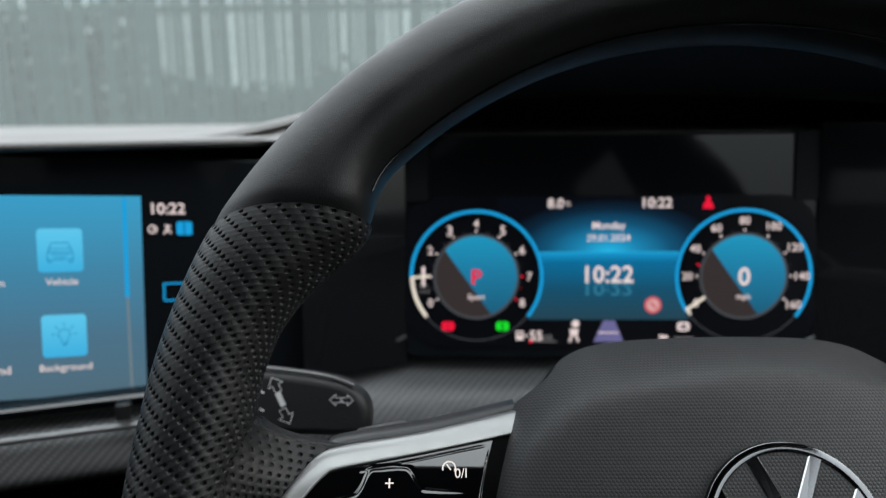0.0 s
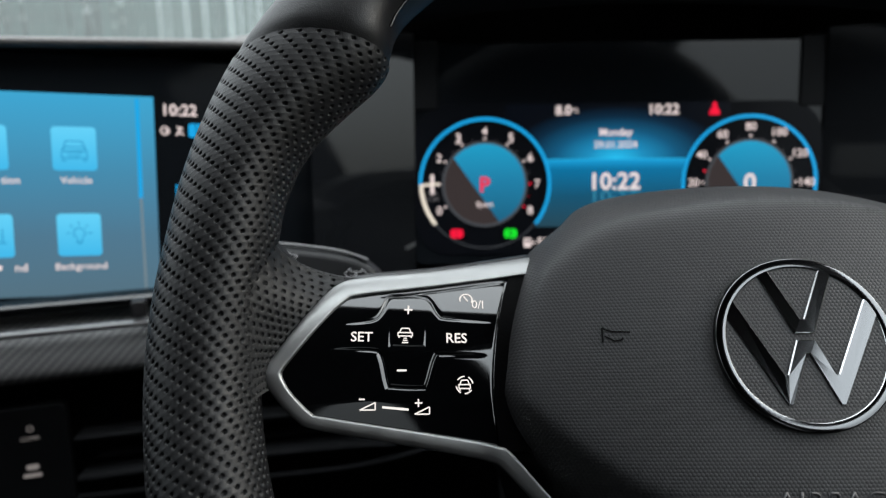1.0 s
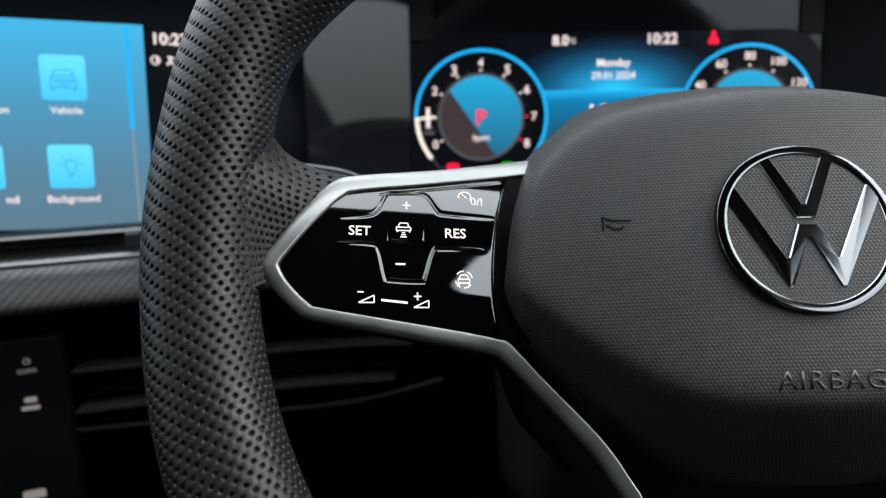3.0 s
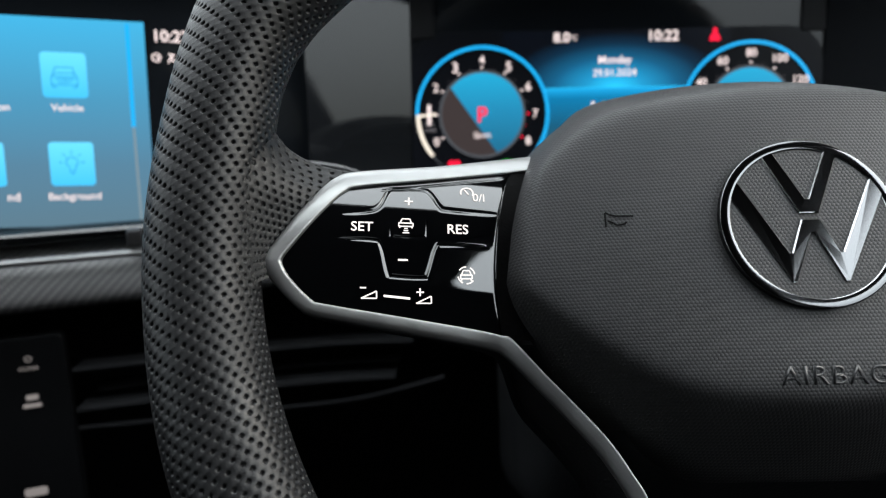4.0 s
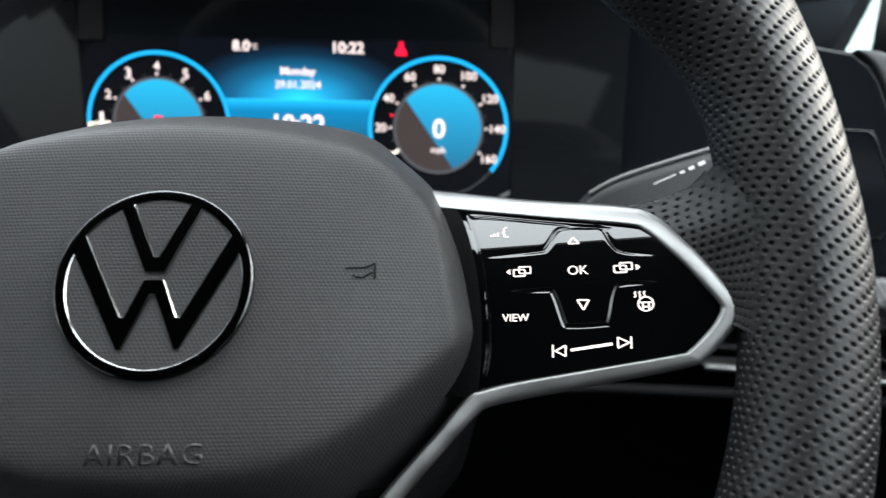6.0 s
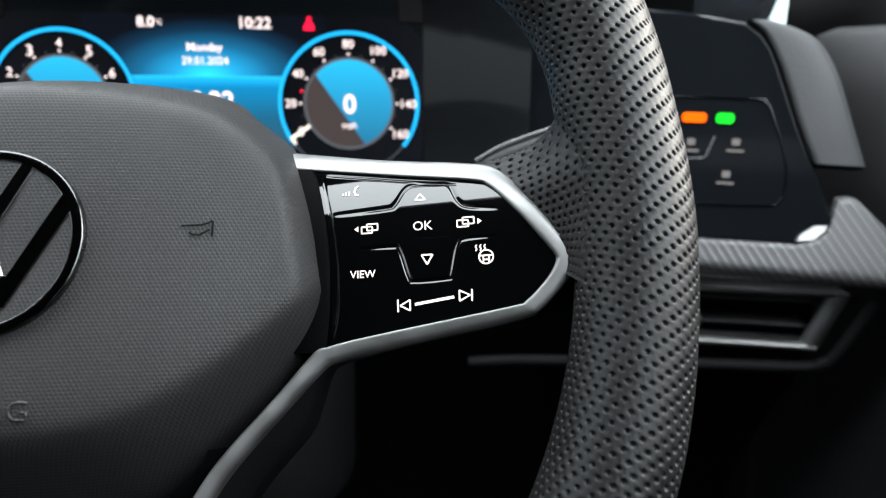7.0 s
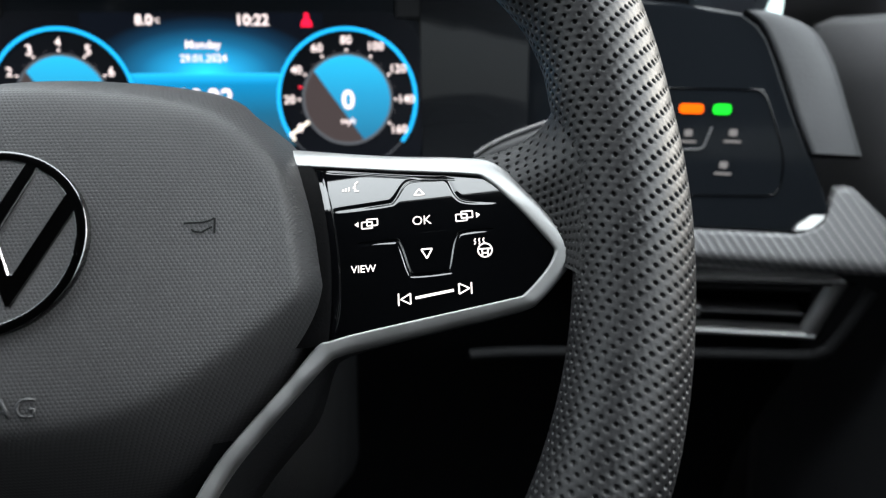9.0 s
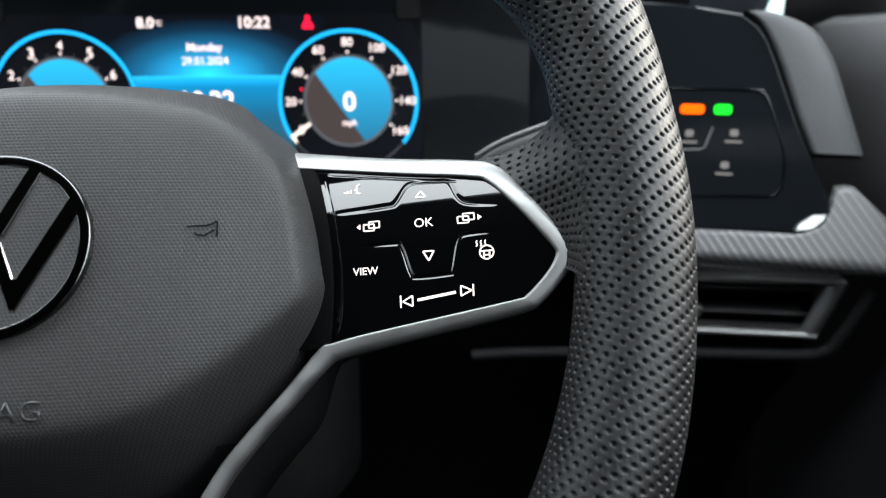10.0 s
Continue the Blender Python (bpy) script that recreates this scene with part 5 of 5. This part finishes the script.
# woven trim that widens towards the door
rows, uvs = [], []
for k in range(83):
    x = -0.06 + 0.164 * k / 82
    top = float(np.interp(x, (-0.06, 0.043, 0.054, 0.0590, 0.0606, 0.0618, 0.0692, 0.0864, 0.104), (-0.067, -0.0645, -0.0605, -0.0555, -0.0480, -0.0380, -0.0370, -0.0530, -0.0675)))
    low = float(np.interp(x, (-0.06, 0.03, 0.104), (-0.0895, -0.0890, -0.0830)))
    row, line = [(x, top, -0.012)], [(x, top)]
    for i in range(13):
        y = top + (low - top) * i / 12
        lean = clamp((-0.0765 - y) / 0.011) ** 1.6
        row.append((x, y + 0.003 * lean, -0.003 + 0.30 * (-0.037 - y) - 0.010 * lean))
        line.append((x, y))
    rows.append(row)
    uvs.append(line)
sheet("woven_corner", rows, M_WEAVE, lamps, "dark woven-pattern trim", uv=uvs)

# grey end of the dash and the padded door
cap = thing("dash_end_cap", LAMPS, "grey padded end of the dashboard beside the door", "dash trim", kind="structure")
near = spline([(0.0070, 0.0525, 0), (0.0165, 0.0450, 0), (0.0268, 0.0270, 0), (0.0385, -0.0009, 0), (0.0480, -0.0205, 0)], 6)
far = spline([(0.0200, 0.0520, 0), (0.0400, 0.0450, 0), (0.0530, 0.0290, 0), (0.0640, 0.0030, 0), (0.0735, -0.0210, 0)], 6)
rows = []
for a, b in zip(near, far):
    rows.append([(a.x + (b.x - a.x) * f, a.y + (b.y - a.y) * f, h) for f, h in ((0.0, -0.02), (0.0, 0.0012), (0.03, 0.0022), (0.10, 0.0024), (0.45, 0.0016), (0.80, 0.0004), (0.86, -0.0008), (0.97, -0.006), (1.0, -0.010), (1.03, -0.03))])
sheet("padding", rows, M_GREY, cap)
rows = [[(p[0], p[1] - d, p[2] - e) for p in rows[-1]] for d, e in ((0.0, 0.0), (0.002, 0.004), (0.003, 0.02))]
sheet("padding_end", rows, M_DARK, cap)

# ---- cabin shell: closes the car round the camera ----
def box(bm, x0, y0, z0, x1, y1, z1):
    bmesh.ops.create_cube(bm, size=1.0, matrix=Matrix.Translation(((x0 + x1) / 2, (y0 + y1) / 2, (z0 + z1) / 2)) @ Matrix.Diagonal((x1 - x0, y1 - y0, z1 - z0, 1)))


def boxes(name, rows, material, label, kind="structure", category=""):
    bm = bmesh.new()
    for r in rows:
        box(bm, *r)
    return tagged(part(name, bm, material, None, "", False), label, category or name.split("_")[0], kind=kind)


boxes("floor", [(-1.06, -2.4, 0.25, 0.54, 1.1, 0.30)], M_DARK, "dark carpeted car floor", category="floor")
boxes("wall_front", [(-1.06, 1.02, 0.0, 0.54, 1.06, 1.14)], M_DARK, "black bulkhead below the windscreen", category="wall")
boxes("wall_rear", [(-1.06, -2.44, 0.0, 0.54, -2.40, 1.20), (-0.90, -2.44, 1.34, 0.34, -2.40, 1.46), (-1.06, -2.44, 1.20, -0.70, -2.40, 1.34), (0.14, -2.44, 1.20, 0.54, -2.40, 1.34)], M_DARK, "dark rear end of the cabin with a window opening", category="wall")
for nm, x0, x1 in (("wall_left", -1.06, -1.02), ("wall_right", 0.50, 0.54)):
    boxes(nm, [(x0, -2.4, 0.0, x1, 1.02, 1.07 if x0 > 0 else 1.08)], M_DARK, "dark door side below the windows", category="wall")
boxes("ceiling", [(-0.87, -2.44, 1.43, 0.31, 0.07, 1.47)], M_LINER, "black headliner", category="ceiling")


def prism(name, a, b, w, h, material, label):
    """A straight post from a to b."""
    a, b = Vector(a), Vector(b)
    d = (b - a)
    bm = bmesh.new()
    bmesh.ops.create_cube(bm, size=1.0, matrix=Matrix.Diagonal((w, h, d.length, 1)))
    bmesh.ops.bevel(bm, geom=bm.edges[:], offset=0.012, segments=2, affect="EDGES")
    ob = part(name, bm, material, None)
    z = d.normalized()
    x = Vector((0, 1, 0)).cross(z).normalized()
    ob.matrix_world = Matrix.Translation((a + b) / 2) @ Matrix((x, z.cross(x), z)).transposed().to_4x4()
    return tagged(ob, label, "pillar", kind="structure")


for bx, tx in ((0.52, 0.31), (-1.04, -0.87)):
    prism("pillar", (bx, 1.02, 1.06), (tx, 0.06, 1.45), 0.06, 0.08, M_DARK, "black windscreen pillar")
    prism("pillar", (bx, -0.55, 1.05), (tx, -0.58, 1.45), 0.04, 0.34 if bx > 0 else 0.20, M_DARK, "black door pillar")
    prism("pillar", (bx, -1.75, 1.05), (tx, -1.75, 1.45), 0.05, 0.5, M_DARK, "black rear quarter pillar")
    prism("pillar", (bx, -2.18, 1.05), (tx, -2.18, 1.45), 0.05, 0.44, M_DARK, "black rear quarter pillar")


def clear_glass(name, veil, clear=1.0):
    """Window glass: clear with a faint mirror, and a little mist on it."""
    m = bpy.data.materials.new(name)
    m.use_nodes = True
    t = m.node_tree
    t.nodes.remove(t.nodes["Principled BSDF"])
    a, b, c, d, e = (t.nodes.new(n) for n in ("ShaderNodeBsdfTransparent", "ShaderNodeBsdfGlossy", "ShaderNodeMixShader", "ShaderNodeBsdfTranslucent", "ShaderNodeMixShader"))
    a.inputs[0].default_value = (0.90 * clear, 0.94 * clear, 0.93 * clear, 1)
    b.inputs["Roughness"].default_value = 0.02
    c.inputs[0].default_value = 0.04
    d.inputs[0].default_value = (0.8, 0.83, 0.83, 1)
    e.inputs[0].default_value = veil
    t.links.new(a.outputs[0], c.inputs[1])
    t.links.new(b.outputs[0], c.inputs[2])
    t.links.new(c.outputs[0], e.inputs[1])
    t.links.new(d.outputs[0], e.inputs[2])
    t.links.new(e.outputs[0], t.nodes["Material Output"].inputs[0])
    return m


M_PANE = clear_glass("window_glass", 0.0)
M_TINT = clear_glass("privacy_glass", 0.0, 0.22)
M_MISTED = clear_glass("misted_windscreen_glass", 0.045, 0.62)


def pane(name, corners, label, material):
    ob = raw(name, corners, [(0, 1, 2, 3)], material, None, "", False)
    ob.visible_shadow = False
    return tagged(ob, label, "window", kind="structure")


pane("window_1", [(-1.02, 1.02, 1.14), (0.50, 1.02, 1.14), (0.30, 0.07, 1.45), (-0.86, 0.07, 1.45)], "raked windscreen of faintly misted glass", M_MISTED)
pane("window_2", [(0.52, -0.52, 1.07), (0.52, 0.92, 1.07), (0.35, 0.10, 1.38), (0.35, -0.56, 1.38)], "clear side window beside the driver", M_PANE)
pane("window_3", [(-1.04, -0.52, 1.07), (-1.04, 0.92, 1.07), (-0.88, 0.10, 1.43), (-0.88, -0.56, 1.43)], "clear side window on the passenger side", M_PANE)

for k, (bx, tx) in enumerate(((0.52, 0.32), (-1.04, -0.88))):
    ob = pane("window_%d" % (4 + k), [(bx, -1.60, 1.05), (bx, -0.60, 1.05), (tx, -0.62, 1.44), (tx, -1.60, 1.44)], "dark tinted rear side window", M_TINT)
    ob.visible_shadow = True
ob = pane("window_6", [(-0.72, -2.42, 1.18), (0.16, -2.42, 1.18), (0.16, -2.42, 1.36), (-0.72, -2.42, 1.36)], "dark tinted rear window", M_TINT)
ob.visible_shadow = True

boxes("roof_rail", [(0.30, -2.40, 1.378, 0.358, 0.075, 1.465), (-0.918, -2.40, 1.378, -0.86, 0.075, 1.465)], M_LINER, "black padded roof rail above the side window", category="trim")
boxes("mirror_base", [(0.488, 0.300, 1.07, 0.515, 0.509, 1.30)], M_STALK, "black corner panel of the side window", category="trim")

# foot of the windscreen pillar, ahead of the quarter window
foot = [(0.570, 1.060), (0.567, 1.104), (0.546, 1.137), (0.500, 1.210), (0.440, 1.300), (0.62, 1.300), (0.95, 1.130), (0.95, 1.060)]
verts = [(x, y, z) for x in (0.492, 0.504) for y, z in foot]
n = len(foot)
ob = raw("pillar_foot", verts, [tuple(range(n)), tuple(range(2 * n - 1, n - 1, -1))] + [(i, n + i, n + (i + 1) % n, (i + 1) % n) for i in range(n)], M_HOOD, None, "", False)
tagged(ob, "dark grey foot of the windscreen pillar", "pillar", kind="structure")

# padded door trim beside the driver, its grey darkened for the shade there
door = thing("door_1", pose(0.50, 0.0, 0.8), "padded grey door trim beside the driver, darkened for shade", "door", kind="structure")
rows = []
for y in (0.440, 0.425, 0.2, -0.2, -0.5):
    rows.append([(x - 0.50, y, z - 0.8) for x, z in ((0.515, 1.098), (0.485, 1.100), (0.470, 1.094), (0.466, 1.06), (0.474, 0.98), (0.480, 0.92), (0.470, 0.80), (0.485, 0.55), (0.515, 0.40))])
rows.insert(0, [(0.015, 0.448, p[2]) for p in rows[0]])
sheet("door_trim", [r[:5] for r in rows], M_DOOR, door)
sheet("door_lining", [r[4:] for r in rows], M_DARK, door)

# ---- outside ----
def ground_material():
    m = mat("wet_asphalt", (0.05, 0.05, 0.052), 0.7)
    k = Nodes(m)
    k.join(k.mix(k.ramp(k.noise(0.6), 0, 1), (0.035, 0.036, 0.038), (0.07, 0.07, 0.072)), k.b.inputs["Base Color"])
    k.bump(k.noise(90), 0.01, 0.4)
    return m


M_GROUND = ground_material()
tagged(raw("ground", [(-400, -400, 0), (400, -400, 0), (400, 400, 0), (-400, 400, 0)], [(0, 1, 2, 3)], M_GROUND, None, "", False), "grey asphalt yard round the car", "ground", kind="structure")
M_PALE = plastic("fence_paint", (0.020, 0.066, 0.055), 0.55, 6, 0.002)
M_BACK = plastic("hedge_back", (0.045, 0.102, 0.088), 0.9, 4, 0.02)
fence = thing("fence", pose(-1.5, 6.5, 0), "weathered green vertical-board fence with pale gaps", "fence")
rng = random.Random(5)
me_pale = []
for variant in range(4):
    w = 0.023 + 0.005 * variant
    lpz = [(-w, 0.0), (w, 0.0), (w, 2.28), (w * 0.4, 2.34), (-w * 0.4, 2.34), (-w, 2.28)]
    bm = bmesh.new()
    f = bm.faces.new([bm.verts.new((x, 0, z)) for x, z in lpz])
    got = bmesh.ops.extrude_face_region(bm, geom=[f])
    bmesh.ops.translate(bm, verts=[g for g in got["geom"] if isinstance(g, bmesh.types.BMVert)], vec=(0, 0.02, 0))
    bmesh.ops.recalc_face_normals(bm, faces=bm.faces)
    me = bpy.data.meshes.new("board")
    bm.to_mesh(me)
    bm.free()
    me.materials.append(M_PALE)
    me_pale.append(me)
for k in range(106):
    ob = new("board", me_pale[rng.randrange(4)])
    ob.parent = fence
    ob.matrix_local = pose(-5.2 + 0.086 * k + rng.uniform(-0.006, 0.006), 0, 0, rng.uniform(-0.6, 0.6), rng.uniform(-0.5, 0.5), 0)
for z in (0.4, 2.17):
    bm = bmesh.new()
    box(bm, -5.4, 0.021, z - 0.03, 4.0, 0.05, z + 0.03)
    part("rail", bm, M_PALE, fence, "", False)
# hedge and creeper behind the boards: many small leaves, thinning upwards
lv, lf = [], []
for k in range(17000):
    x = rng.uniform(-5.5, 4.2)
    lim = 1.42 + 0.2 * noise.noise(Vector((x * 0.9, 0, 0))) + (0.75 if x < -1.6 + 0.3 * noise.noise(Vector((x * 2, 5, 0))) else 0.0)
    z = rng.uniform(0.0, 1.0) ** 0.8 * lim + abs(rng.gauss(0, 0.10))
    p = Vector((x, 0.12 + rng.uniform(0, 0.35), z))
    a = Vector((rng.gauss(0, 1), rng.gauss(0, 1), rng.gauss(0, 1))).normalized() * rng.uniform(0.04, 0.09)
    b = a.cross(Vector((rng.gauss(0, 1), rng.gauss(0, 1), rng.gauss(0, 1)))).normalized() * 0.035
    n = len(lv)
    lv += [p - a, p + b, p + a, p - b]
    lf.append((n, n + 1, n + 2, n + 3))
ob = raw("hedge", lv, lf, M_BACK, None, "", False)
ob.matrix_world = pose(-1.5, 6.5, 0)
tagged(ob, "dense grey-green hedge behind the fence", "hedge", kind="stuff")
# a pale rendered wall beyond the fence
M_STUCCO = plastic("pale_stucco", (0.37, 0.44, 0.425), 0.9, 3, 0.01)
boxes("building", [(-16, 13.0, 0, 14, 13.4, 4.2)], M_STUCCO, "pale rendered wall of a building beyond the fence", kind="structure", category="building")
